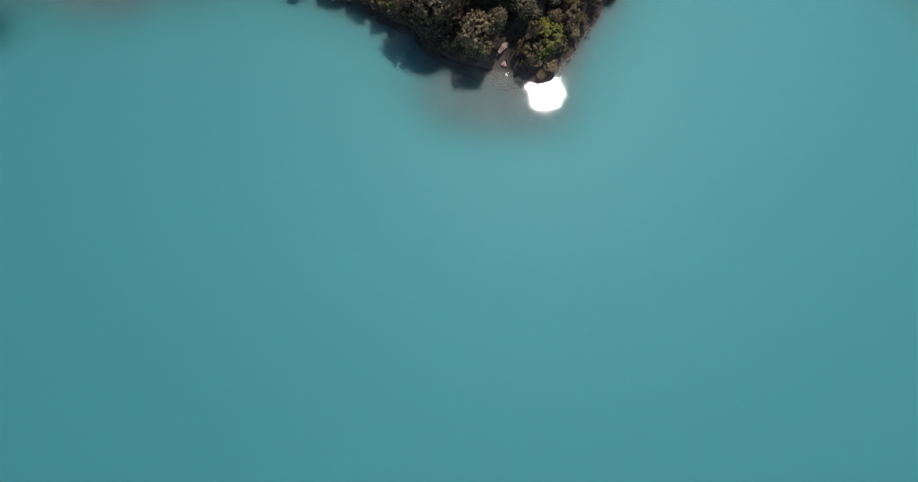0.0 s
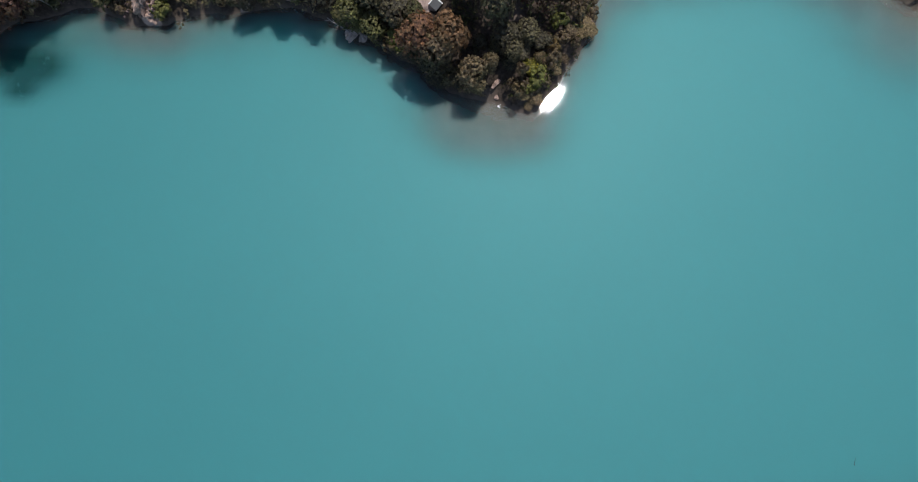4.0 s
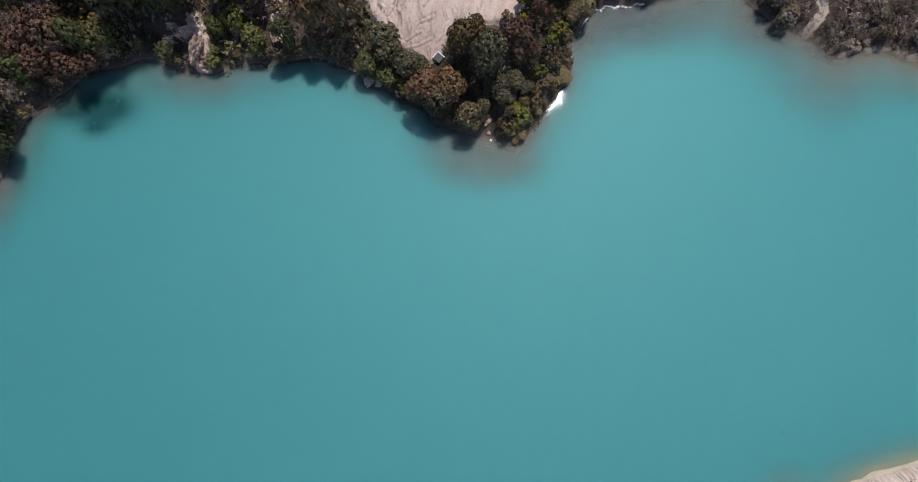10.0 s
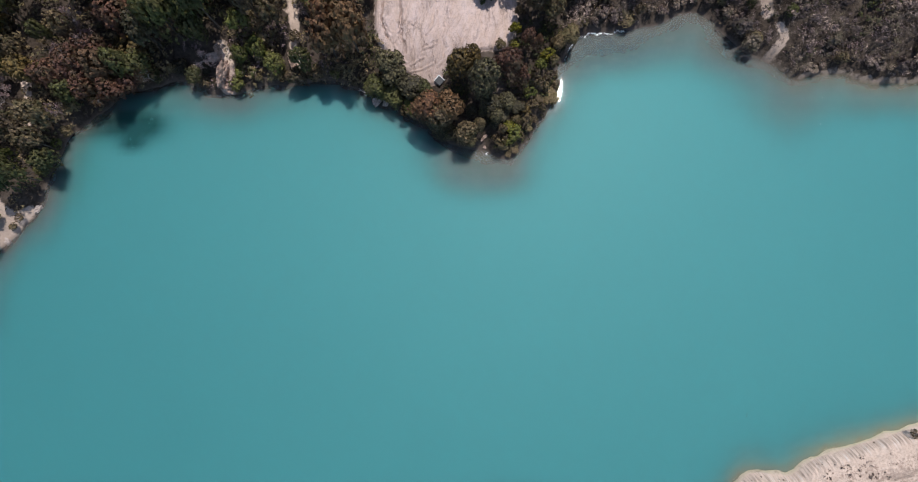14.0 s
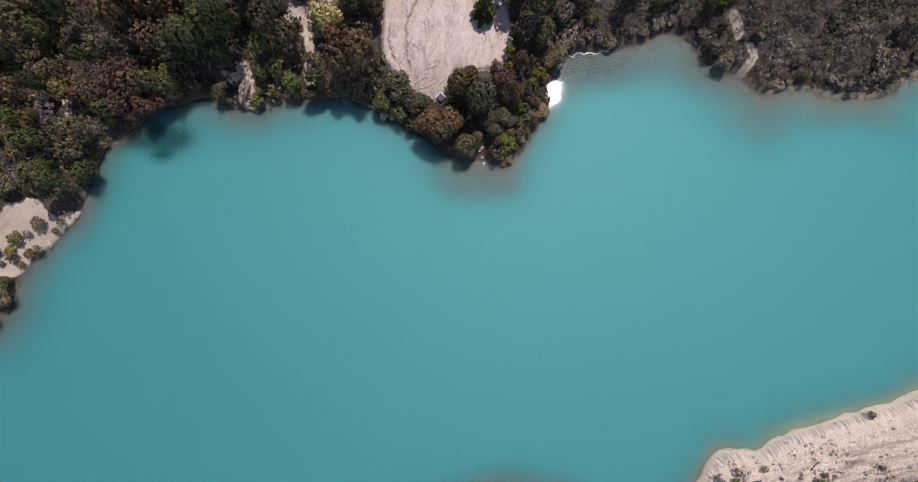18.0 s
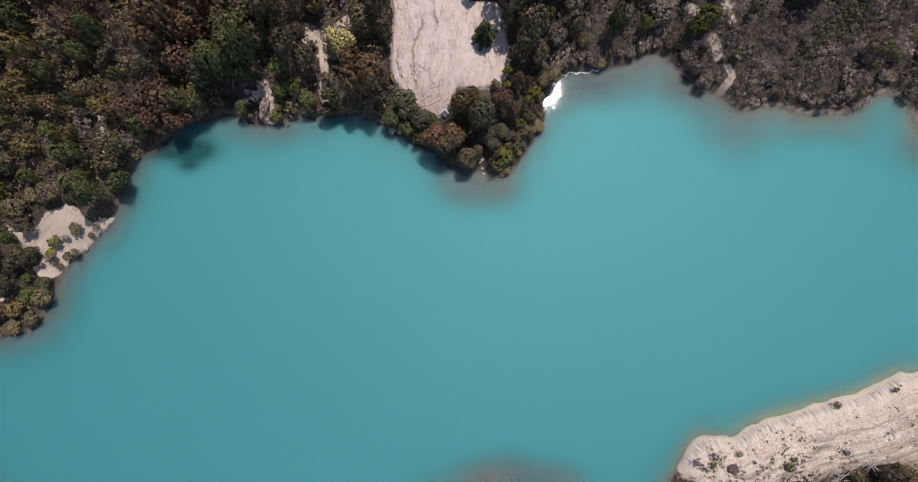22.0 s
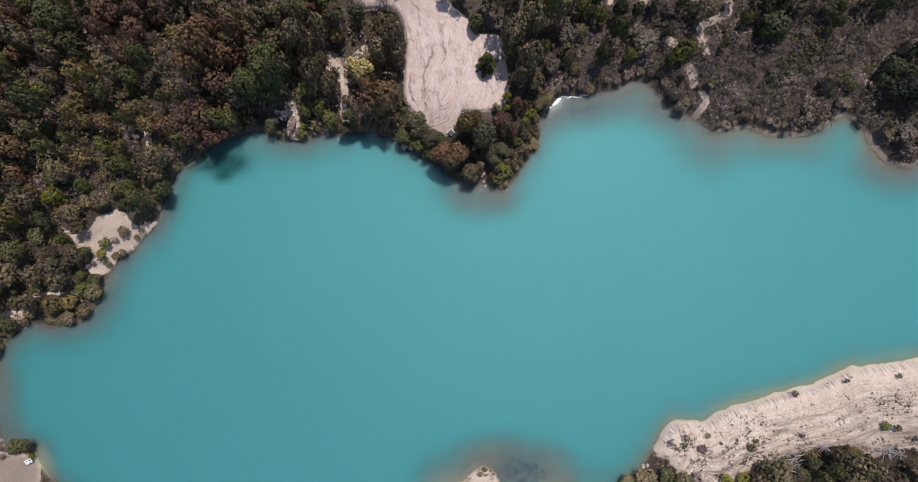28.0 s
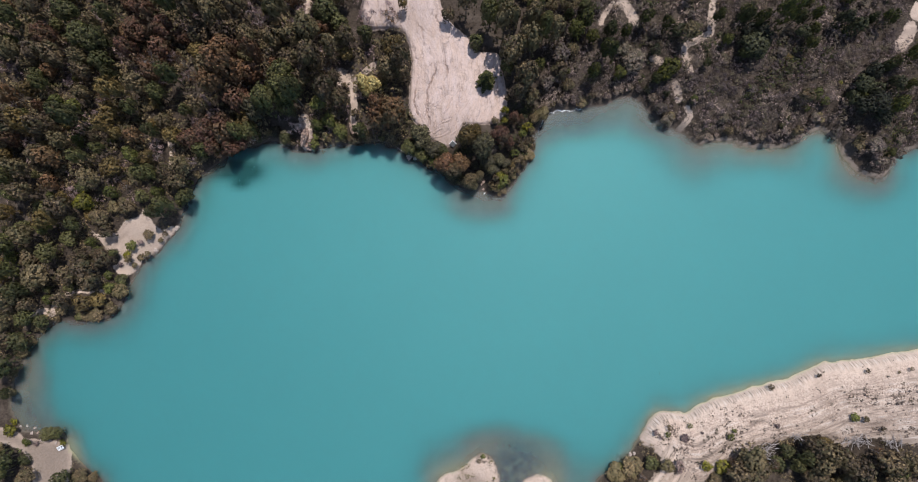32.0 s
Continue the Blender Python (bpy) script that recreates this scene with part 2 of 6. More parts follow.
PINK_ROCK = plain("pink_rock", (0.46, 0.325, 0.265), 0.9, 3.0, 0.32)
FOAM = plain("foam", (0.9, 0.9, 0.9), 0.7, 9, 0.9)
SODDEN = plain("sodden_wood", (0.05, 0.045, 0.04), 0.6)

# ---- plan: the shore, going round the lake ----
SHORE_WEST = [(-58, -38), (-61.0, -32.0), (-63.6, -29.8), (-66.3, -27.4), (-67.7, -24.9), (-69.1, -23.9), (-72.1, -24.1), (-75.2, -23.5), (-76.9, -21.5), (-77.8, -19.0), (-77.4, -15.0), (-76.1, -12.0), (-75.2, -8.9), (-72.4, -5.9), (-69.9, -4.3), (-65.3, -4.4), (-61.4, -3.6), (-59.2, -0.6), (-58.2, 2.5), (-56.5, 5.4), (-54.1, 7.7), (-51.6, 10.4)]
SHORE_NORTHWEST = [(-50.3, 12.5), (-48.9, 16.7), (-47.6, 19.9), (-45.6, 22.5), (-42.8, 24.6), (-40.8, 26.4), (-36.6, 27.4), (-33.5, 28.1), (-31.9, 27.5), (-29.2, 26.6), (-26.0, 26.5), (-23.9, 27.3), (-21.3, 27.6), (-19.7, 27.6), (-17.0, 28.0), (-14.4, 28.0), (-11.7, 27.0), (-9.4, 25.9), (-7.0, 24.9), (-4.6, 23.4), (-2.4, 21.8), (-0.3, 20.3), (1.8, 19.6), (4.0, 19.2)]
SHORE_NORTHEAST = [(7.1, 18.1), (8.9, 20.0), (10.9, 22.6), (12.7, 25.5), (12.9, 28.3), (14.0, 31.2), (15.2, 33.1), (17.9, 34.4), (21.1, 34.6), (23.7, 34.9), (27.0, 35.7), (29.6, 37.0), (32.3, 36.5), (34.4, 34.1), (37.0, 31.7), (40.1, 30.4), (43.3, 28.2), (45.9, 28.8), (49.1, 28.8), (51.2, 27.8), (54.3, 27.6), (58.0, 27.8), (60.7, 28.9), (63.4, 30.6), (65.4, 30.8), (68.1, 28.5), (70.0, 24.7), (72.1, 22.8), (75.2, 22.3), (76.8, 23.2), (78.6, 26.4), (80.8, 27.5)]
SHORE_EAST = [(86, 28), (97, 26), (110, 18), (118, 6), (113, -4), (100, -6), (88, -7.2)]
SHORE_SOUTHEAST = [(80.5, -8.3), (73.5, -9.4), (67.3, -10.3), (63.2, -10.9), (58.0, -13.3), (52.8, -14.6), (47.7, -16.1), (42.5, -17.7), (39.4, -19.5), (35.4, -19.2), (32.8, -21.2), (31.7, -23.3), (29.7, -26.5), (26.1, -29.5), (24.1, -31.2)]
SHORE_SOUTH = [(21, -36), (18, -44), (4, -51), (-20, -52), (-44, -47)]
ISLET = [(-3.3, -31.5), (-1.6, -30.2), (1.4, -28.9), (3.4, -27.2), (4.7, -26.7), (5.9, -27.7), (6.7, -29.1), (7.2, -31.4), (6, -35), (1, -37), (-4, -35)]
ISLET_SMALL = [(11.2, -31.6), (12.5, -30.7), (14.0, -30.3), (15.5, -30.6), (16.4, -31.6), (16.2, -34), (13.5, -35.2), (11.4, -34)]
CLEARING = [(-16.7, 46.9), (-17.5, 51.0), (-16.7, 53.7), (-17.0, 57.6), (-2.0, 57.7), (-3.8, 52.2), (-1.9, 47.9), (1.3, 45.2), (2.6, 43.0), (6.5, 42.7), (7.4, 38.8), (8.2, 35.1), (7.4, 31.3), (3.5, 30.3), (0.4, 30.2), (-1.0, 27.1), (-2.9, 26.7), (-5.3, 28.1), (-7.7, 30.5), (-9.0, 32.3), (-9.0, 37.0), (-8.7, 41.3), (-9.8, 45.6), (-12.5, 46.7)]
SAND_WEST = [(-64.8, 11.3), (-62.7, 10.4), (-60.2, 11.0), (-58.7, 12.7), (-56.2, 13.8), (-55.5, 15.0), (-53.9, 12.8), (-52.5, 11.5), (-51.0, 12.4), (-50.6, 11.2), (-51.9, 10.0), (-53.3, 7.6), (-55.8, 6.4), (-57.5, 3.9), (-59.7, 3.7), (-60.8, 5.0), (-59.7, 5.9), (-60.0, 8.2), (-62.0, 7.5), (-62.7, 9.2)]
SAND_SOUTHWEST = [(-81.0, -22.7), (-77.1, -23.1), (-74.3, -24.7), (-71.2, -25.0), (-67.5, -25.5), (-66.2, -28.7), (-66.9, -33.6), (-71.6, -33.6), (-72.5, -28.8), (-75.7, -26.0), (-80.8, -24.9)]
BANK = [(84.4, -7.3), (72.2, -9.6), (62.0, -10.9), (51.9, -14.5), (41.8, -17.6), (38.7, -19.2), (34.7, -19.1), (32.3, -20.8), (31.3, -23.8), (34.1, -26.0), (34.5, -28.4), (32.5, -31.3), (39.4, -31.7), (43.9, -28.3), (47.5, -26.1), (53.5, -23.8), (61.5, -22.5), (65.4, -24.4), (69.5, -22.7), (78.1, -24.3), (85.2, -25.5)]
HOLLOW = [(-23.8, 40.4), (-19.2, 39.8), (-18.6, 37.5), (-17.9, 34.9), (-19.5, 34.3), (-20.6, 36.4), (-23.3, 37.4)]
TRACK = [(44.5, 53.2), (44.0, 49.5), (43.9, 47.0), (41.7, 45.9), (39.6, 44.6), (39.7, 42.7), (40.5, 40.3)]
TRACK_LOW = [(37.9, 38.3), (38.7, 36.9), (38.9, 35.6)]
GULLY = [(-14.7, 41.1), (-17.2, 39.4), (-19.2, 36.6), (-18.8, 34.0), (-19.1, 31.8), (-18.9, 30.3), (-19.0, 26.3)]
SLIP = [(28.5, 52.6), (29.9, 51.0), (30.7, 49.2)]
SLIP_EAST = [(77.3, 44.9), (78.4, 46.5), (78.8, 47.9)]
SCAR = [(-50.9, 27.1), (-50.7, 24.8), (-51.0, 20.9)]
SCAR_HIGH = [(-26.7, 52.1), (-27.4, 49.4), (-24.9, 46.2)]
NOTCH = [(-27.8, 31.3), (-27.2, 29.2), (-27.4, 27.0)]
LEDGE = [(-68.6, 0.1), (-66.6, 0.5), (-64.1, 0.4), (-61.9, 0.7)]
LEDGE_LOW = [(-74.1, -3.8), (-72.6, -2.9), (-71.1, -3.3), (-70.1, -1.5)]
TRACK_FOOT = [(40.4, 34.1), (41.0, 32.9), (40.1, 31.3), (39.1, 30.3)]
SLIP_WEST = [(26.8, 52.1), (25.5, 50.6), (24.7, 48.9)]
SLIP_HIGH = [(34.3, 42.9), (35.9, 41.8)]
SLIP_FAR = [(79.9, 50.3), (81.0, 52.5)]
RILLS = [[(-3.6, 36.0), (-4.0, 34.5), (-4.4, 33.4)],
         [(-1.5, 34.9), (-1.9, 33.4), (-2.7, 32.3)],
         [(-6.8, 31.5), (-6.2, 32.3), (-5.8, 31.5)],
         [(-1.9, 31.2), (-2.5, 30.9), (-3.3, 30.6), (-3.7, 30.0), (-3.5, 29.4)],
         [(-4.8, 28.9), (-4.0, 29.4), (-3.1, 29.7)],
         [(-0.3, 30.5), (-0.8, 29.4), (-1.4, 28.6)],
         [(-5.5, 35.3), (-5.9, 33.4), (-6.5, 32.3)],
         [(0.1, 36.0), (-0.2, 34.5), (-0.6, 33.2)],
         [(-4.8, 28.2), (-3.4, 28.4), (-2.1, 29.0)],
         [(-8.0, 33.8), (-7.3, 32.5), (-6.5, 30.6), (-5.2, 29.2)]]
CRACK = [(-7.5, 47.4), (-6.7, 45.8), (-6.1, 43.3), (-4.9, 41.5), (-4.6, 39.1), (-5.7, 36.7), (-5.9, 33.2), (-5.3, 30.4)]
CRACK_WEST = [(-8.7, 43.9), (-7.5, 41.1), (-7.4, 38.5), (-8.0, 35.8), (-7.7, 32.1)]
CRACK_EAST = [(-4.2, 48.7), (-3.7, 45.9), (-2.9, 42.8), (-2.5, 39.0)]


# ---- ground: heights ----
TABLE = np.random.RandomState(7).permutation(256)
TABLE = np.concatenate([TABLE, TABLE, TABLE])


def lattice(x, y, seed=0):
    """Smooth noise between 0 and 1."""
    xi, yi = np.floor(x).astype(int), np.floor(y).astype(int)
    u, v = x - xi, y - yi
    u, v = u * u * (3 - 2 * u), v * v * (3 - 2 * v)

    def value(a, b):
        return TABLE[TABLE[(a + seed * 17) & 255] + (b & 255)] / 255.0

    top = value(xi, yi) * (1 - u) + value(xi + 1, yi) * u
    low = value(xi, yi + 1) * (1 - u) + value(xi + 1, yi + 1) * u
    return top * (1 - v) + low * v


def rough(x, y, seed=0, octaves=4):
    total, size = 0.0, 0.5
    for k in range(octaves):
        total = total + size * lattice(x * 2**k, y * 2**k, seed + k)
        size *= 0.5
    return total / (1 - 0.5**octaves)


def rounded(points, closed=True, steps=4):
    """A smooth line through the points."""
    p = np.array(points, float)
    n, made = len(p), []
    for i in range(n if closed else n - 1):
        a, b, c, d = (p[(i + k) % n] if closed else p[min(max(i + k, 0), n - 1)] for k in (-1, 0, 1, 2))
        for t in np.arange(steps) / steps:
            made.append(0.5 * (2 * b + (c - a) * t + (2 * a - 5 * b + 4 * c - d) * t**2 + (3 * b - a - 3 * c + d) * t**3))
    return np.array(made if closed else [*made, p[-1]])


def away(x, y, line, closed=True):
    """Distance to the line and the way along it at the nearest place."""
    best, along, run = np.full(x.shape, 1e9), np.zeros(x.shape), 0.0
    ends = np.roll(line, -1, 0) if closed else line[1:]
    for (ax, ay), (bx, by) in zip(line, ends):
        dx, dy = bx - ax, by - ay
        length = math.hypot(dx, dy) + 1e-9
        t = np.clip(((x - ax) * dx + (y - ay) * dy) / length**2, 0, 1)
        far = np.hypot(x - ax - t * dx, y - ay - t * dy)
        nearer = far < best
        best, along = np.where(nearer, far, best), np.where(nearer, run + t * length, along)
        run += length
    return best, along


def inside(x, y, line):
    hit = np.zeros(x.shape, bool)
    for (ax, ay), (bx, by) in zip(line, np.roll(line, -1, 0)):
        cross = (ay > y) != (by > y)
        hit ^= cross & (x < (bx - ax) * (y - ay) / (by - ay + 1e-12) + ax)
    return hit


def within(x, y, points, soft):
    """1 inside an area, falling to 0 over its soft edge."""
    line = rounded(points, True, 3)
    far, _ = away(x, y, line)
    return np.clip(0.5 + np.where(inside(x, y, line), far, -far) / soft, 0, 1)


def strip(x, y, points, wide):
    far, _ = away(x, y, rounded(points, False, 3), False)
    return np.clip(1.5 - far / wide, 0, 0.72) * np.clip(rough(x / 2.5, y / 2.5, 91) * 2.2 + 0.3, 0, 1)


def spot(x, y, cx, cy, rx, ry):
    return np.exp(-(((x - cx) / rx) ** 2) - ((y - cy) / ry) ** 2)


LAKE = rounded(SHORE_WEST + SHORE_NORTHWEST + SHORE_NORTHEAST + SHORE_EAST + SHORE_SOUTHEAST + SHORE_SOUTH)
ISLES = [rounded(ISLET), rounded(ISLET_SMALL)]


def axis_steps(lo, hi, step):
    """Even steps over the lake, wider and wider ones out to the horizon."""
    out = [step * 1.14**k for k in range(1, 62)]
    wide = np.minimum(np.cumsum(out), 4200)
    wide = np.unique(wide)
    return np.concatenate([lo - wide[::-1], np.arange(lo, hi + 0.01, step), hi + wide])


GX, GY = axis_steps(-92, 92, 0.42), axis_steps(-42, 64, 0.42)
X, Y = np.meshgrid(GX, GY, indexing="ij")
far, ALONG = away(X, Y, LAKE)
D = np.where(inside(X, Y, LAKE), -far, far)
for isle in ISLES:
    far, _ = away(X, Y, isle)
    D = np.maximum(D, np.where(inside(X, Y, isle), far, -far))
D = D + (rough(X / 1.6, Y / 1.6, 3) - 0.5) * 0.9 * np.exp(-np.abs(D) / 3)

bank = within(X, Y, BANK, 2.0)
clearing = within(X, Y, CLEARING, 1.2)
north = np.clip((Y - 0.25 * np.abs(X) + 12) / 25, 0, 1)
isles = np.clip(spot(X, Y, 2, -31, 7, 5) + spot(X, Y, 13.8, -32, 3.5, 3), 0, 1)
land = np.maximum(D, 0)
up = 0.1 + 1.6 * (1 - np.exp(-land / 3.0)) + 3.2 * north * (1 - np.exp(-land / 14.0)) + 2.0 * north * (1 - np.exp(-land / 45.0))
up = up * (1 - 0.75 * isles) + (rough(X / 7, Y / 7, 11) - 0.5) * 1.3 * np.clip(land / 4, 0, 1) * (1 - clearing) * (1 - 0.8 * bank)
# the cut bank: a fluted edge and ruts along it
flutes = 1 - np.abs(2 * rough(ALONG / 1.15 + (rough(X / 3, Y / 3, 23) - 0.5), land / 6.0, 21, 3) - 1)
up = up + bank * ((1.2 * (1 - np.exp(-land / 1.1)) + (flutes - 0.7) * 0.1 * np.exp(-((land - 1.9) / 1.4) ** 2)))
ruts = rough(ALONG / 11.0, (D + (rough(X / 8, Y / 8, 33) - 0.5) * 2) / 1.1, 31, 4)
up = up + bank * (ruts - 0.5) * 0.7 * np.clip((land - 3) / 3, 0, 1)
up = up + np.maximum(bank, clearing) * (rough(X / 0.9, Y / 0.9, 35) - 0.5) * 0.22 * np.clip(land, 0, 1) * (1 - clearing)
# the washed slope climbs northwards
up = up + clearing * np.clip((Y - 27) / 25, 0, 1) * 1.5
shelf = 1 + 4.5 * spot(X, Y, 3, 16.5, 5.5, 3.2) + 2.6 * spot(X, Y, 42, 26, 7, 5) + 2.8 * spot(X, Y, 71, 21, 9, 4) + 22 * spot(X, Y, -75.8, -18.5, 3.6, 6.5) + 3 * spot(X, Y, -67, -27, 2.5, 3) + 1.8 * spot(X, Y, -57, 1, 4, 8) + 1.0 * spot(X, Y, -66, -6.5, 8, 3) + 2 * spot(X, Y, -49, 15, 3, 7)
shelf = shelf + 3.5 * spot(X, Y, 26, 34, 14, 5) + 0.4 * spot(X, Y, 60, 27, 20, 5) + 0.05 * spot(X, Y, 58, -11, 34, 9) + 2.2 * spot(X, Y, -3, -27, 5, 5) + 26 * spot(X, Y, 10, -29, 7, 5) + 1.2 * spot(X, Y, 55, 26, 9, 3.2) + 6 * spot(X, Y, 18, 32.5, 5, 3.5) + 4 * spot(X, Y, 33, 33, 5, 4) + 1.2 * spot(X, Y, -28, 25, 8, 3)
deep = np.maximum(-D, 0)
DEPTH = np.minimum((0.1 + 0.5 * deep + 0.02 * deep**2) / shelf, 9.0)
DEPTH = DEPTH * (0.75 + 0.5 * rough(X / 5, Y / 5, 51)) * (1 - 0.95 * spot(X, Y, -23, -36.5, 7, 4.5)) * (1 - 0.5 * spot(X, Y, 42, 19, 7, 5))
DEPTH = np.sqrt(DEPTH**2 + (0.09 + 0.2 * (1 - np.exp(-deep / 4))) ** 2)
Z = np.where(D > 0, up, -DEPTH * np.clip(deep / 0.3, 0, 1) + 0.1 * (1 - np.clip(deep / 0.3, 0, 1)))
Z = np.where(np.abs(X) + np.abs(Y) > 420, Z + np.minimum((np.abs(X) + np.abs(Y) - 420) * 0.01, 12), Z)

BARE = np.maximum.reduce([clearing, bank, within(X, Y, SAND_WEST, 1.0), within(X, Y, SAND_SOUTHWEST, 1.0), isles * (D > -1), strip(X, Y, TRACK, 0.6), strip(X, Y, TRACK_LOW, 0.65),
                          strip(X, Y, GULLY, 0.55), 0.6 * within(X, Y, HOLLOW, 2.5), strip(X, Y, SLIP, 0.9), strip(X, Y, SLIP_WEST, 0.5), strip(X, Y, SLIP_HIGH, 0.7), strip(X, Y, SLIP_FAR, 1.2), strip(X, Y, TRACK_FOOT, 0.55), strip(X, Y, SLIP_EAST, 1.2), strip(X, Y, SCAR, 0.45), strip(X, Y, SCAR_HIGH, 0.8), strip(X, Y, NOTCH, 0.9),
                          np.clip(rough(X / 3.0, Y / 3.0, 95) * 4 - 2.5, 0, 0.3) * np.clip((X - 20) / 12, 0, 1) * (Y > 20) * (D > 1),
                          strip(X, Y, LEDGE, 0.35), strip(X, Y, LEDGE_LOW, 0.6), (0.54 + 0.14 * np.clip((X - 40) / 6, 0, 1)) * np.exp(-(((D - 0.2) / 0.55) ** 2)) * np.clip((X - 24) / 20, 0, 1)])
OCHRE = 0.15 * spot(X, Y, -75, -18, 5, 7) + 0.6 * spot(X, Y, -66.5, -27, 2.5, 3) + 0.4 * spot(X, Y, 0.0, -29.8, 6, 2.4) + 0.45 * spot(X, Y, 14.5, -31, 3.5, 2.2) + np.clip(spot(X, Y, 62, -12, 45, 14) * 1.3, 0, 1) * 0.7 + 0.22 * spot(X, Y, 62, 27, 20, 5)
# first spot paints the shade of the point's trees; the rest is weed
WEED_AND_SHADE = np.clip(0.9 * spot(X, Y, -3.4, 19.8, 2.4, 2.4) + spot(X, Y, 10.3, -29.0, 3.6, 5) * 1.8 + 0.6 * spot(X, Y, -74, -20, 4, 5) + 0.5 * spot(X, Y, 36, 30, 5, 5) + 1.1 * spot(X, Y, 20, 32, 7, 5), 0, 1)
# flute recesses darkened as painted shade; further inland, dark rut streaks
SHADE_AND_MARKS = np.where(clearing > 0.3, 0.0,
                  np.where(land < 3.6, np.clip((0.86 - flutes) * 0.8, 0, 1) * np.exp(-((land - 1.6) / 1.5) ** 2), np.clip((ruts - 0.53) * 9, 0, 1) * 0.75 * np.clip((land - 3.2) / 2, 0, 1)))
SCRUB = bank * np.clip((land - 4.0) / 3, 0, 1) * np.clip(rough(ALONG / 9, (D + (rough(X / 8, Y / 8, 33) - 0.5) * 2) / 1.2, 61) * 7.0 - 3.4, 0.03, 1)

SCRUB = np.clip(SCRUB + 0.9 * spot(X, Y, 2.0, -31.4, 2.6, 1.6), 0, 1)
EARTH = np.clip(0.85 * np.exp(-((D / 1.2) ** 2)) * (X > 34) * (Y > 18) + 0.22 * np.clip((X - 16) / 10, 0, 1) * (Y > 20) + 0.45 * spot(X, Y, -11, 48, 6, 4) + 0.35 * spot(X, Y, -3, 28.5, 4, 2.5) + within(X, Y, SAND_SOUTHWEST, 2.0) + 0.38 * within(X, Y, SAND_WEST, 1.0) + 0.7 * spot(X, Y, 2.2, -31.6, 3.5, 2.2) + 0.55 * np.clip((land - 6) / 5, 0, 1) * bank, 0, 0.9)

RUT = bank * np.clip((land - 2.4) / 2.5, 0, 1)
FLUTE = bank * np.exp(-((land - 1.0) / 1.0) ** 2) * 0.5


def sheet(name, rows, columns, places, material, layers, keep=None):
    """A grid of quads with named values on its corners."""
    index = np.arange(rows * columns).reshape(rows, columns)
    quads = np.stack([index[:-1, :-1], index[1:, :-1], index[1:, 1:], index[:-1, 1:]], -1).reshape(-1, 4)
    if keep is not None:
        quads = quads[keep[quads].any(1)]
    mesh = bpy.data.meshes.new(name)
    mesh.vertices.add(rows * columns)
    mesh.vertices.foreach_set("co", places.astype(np.float32).ravel())
    mesh.loops.add(len(quads) * 4)
    mesh.loops.foreach_set("vertex_index", quads.astype(np.int32).ravel())
    mesh.polygons.add(len(quads))
    mesh.polygons.foreach_set("loop_start", np.arange(0, len(quads) * 4, 4, dtype=np.int32))
    mesh.update(calc_edges=True)
    mesh.polygons.foreach_set("use_smooth", np.ones(len(quads), bool))
    for key, values in layers.items():
        mesh.attributes.new(key, "FLOAT", "POINT").data.foreach_set("value", values.astype(np.float32).ravel())
    mesh.materials.append(material)
    mesh.validate()
    return new(name, mesh)


ground = sheet("ground", len(GX), len(GY), np.stack([X, Y, Z], -1), GROUND,
               {"bare": BARE, "ochre": OCHRE, "weed": WEED_AND_SHADE, "strata": SHADE_AND_MARKS, "scrub": SCRUB, "earth": EARTH, "wash": clearing, "along": ALONG, "off": D, "rut": RUT, "flute": FLUTE, "mottle": np.clip(isles * 0.8 + within(X, Y, SAND_SOUTHWEST, 2.0) * 0.4 + within(X, Y, SAND_WEST, 2.0) * 0.35, 0, 1), "bed": np.clip(0.5 - D / 0.5, 0, 1)})
tagged(ground, "dark leaf litter and washed pale clay round the lake", "ground", kind="structure")

WX, WY = np.arange(-95, 122, 0.8), np.arange(-56, 42, 0.8)
U, V = np.meshgrid(WX, WY, indexing="ij")
ix, iy = np.clip(np.searchsorted(GX, U), 0, len(GX) - 1), np.clip(np.searchsorted(GY, V), 0, len(GY) - 1)
MURK = (1 - np.exp(-np.maximum(-Z[ix, iy], 0) * 1.15)) 
SILT = 0.9 * np.exp(-np.maximum(-Z[ix, iy], 0) * 2.2)
MURK = 0.3 + 0.7 * MURK
# dark spots below the northwest trees carry their painted shade and weed
lake = sheet("lake_water", len(WX), len(WY), np.stack([U, V, np.zeros(U.shape)], -1), WATER, {"murk": MURK, "silt": SILT, "weed": WEED_AND_SHADE[ix, iy], "sunk": np.clip(1.2 * spot(U, V, -43.6, 22.8, 3.6, 1.7) + 1.5 * spot(U, V, -38.6, 22.4, 3.3, 1.9) + 0.9 * spot(U, V, -39.4, 19.9, 1.5, 0.8), 0, 1), "ochre": OCHRE[ix, iy]}, keep=(D[ix, iy] < 2.5).ravel())
tagged(lake, "still milky turquoise lake water, clear brown at the edges", "water", kind="structure")


def height(x, y):
    i, j = np.searchsorted(GX, x) - 1, np.searchsorted(GY, y) - 1
    u, v = (x - GX[i]) / (GX[i + 1] - GX[i]), (y - GY[j]) / (GY[j + 1] - GY[j])
    return float((Z[i, j] * (1 - u) + Z[i + 1, j] * u) * (1 - v) + (Z[i, j + 1] * (1 - u) + Z[i + 1, j + 1] * u) * v)


def value_at(grid, x, y):
    return float(grid[np.searchsorted(GX, x) - 1, np.searchsorted(GY, y) - 1])


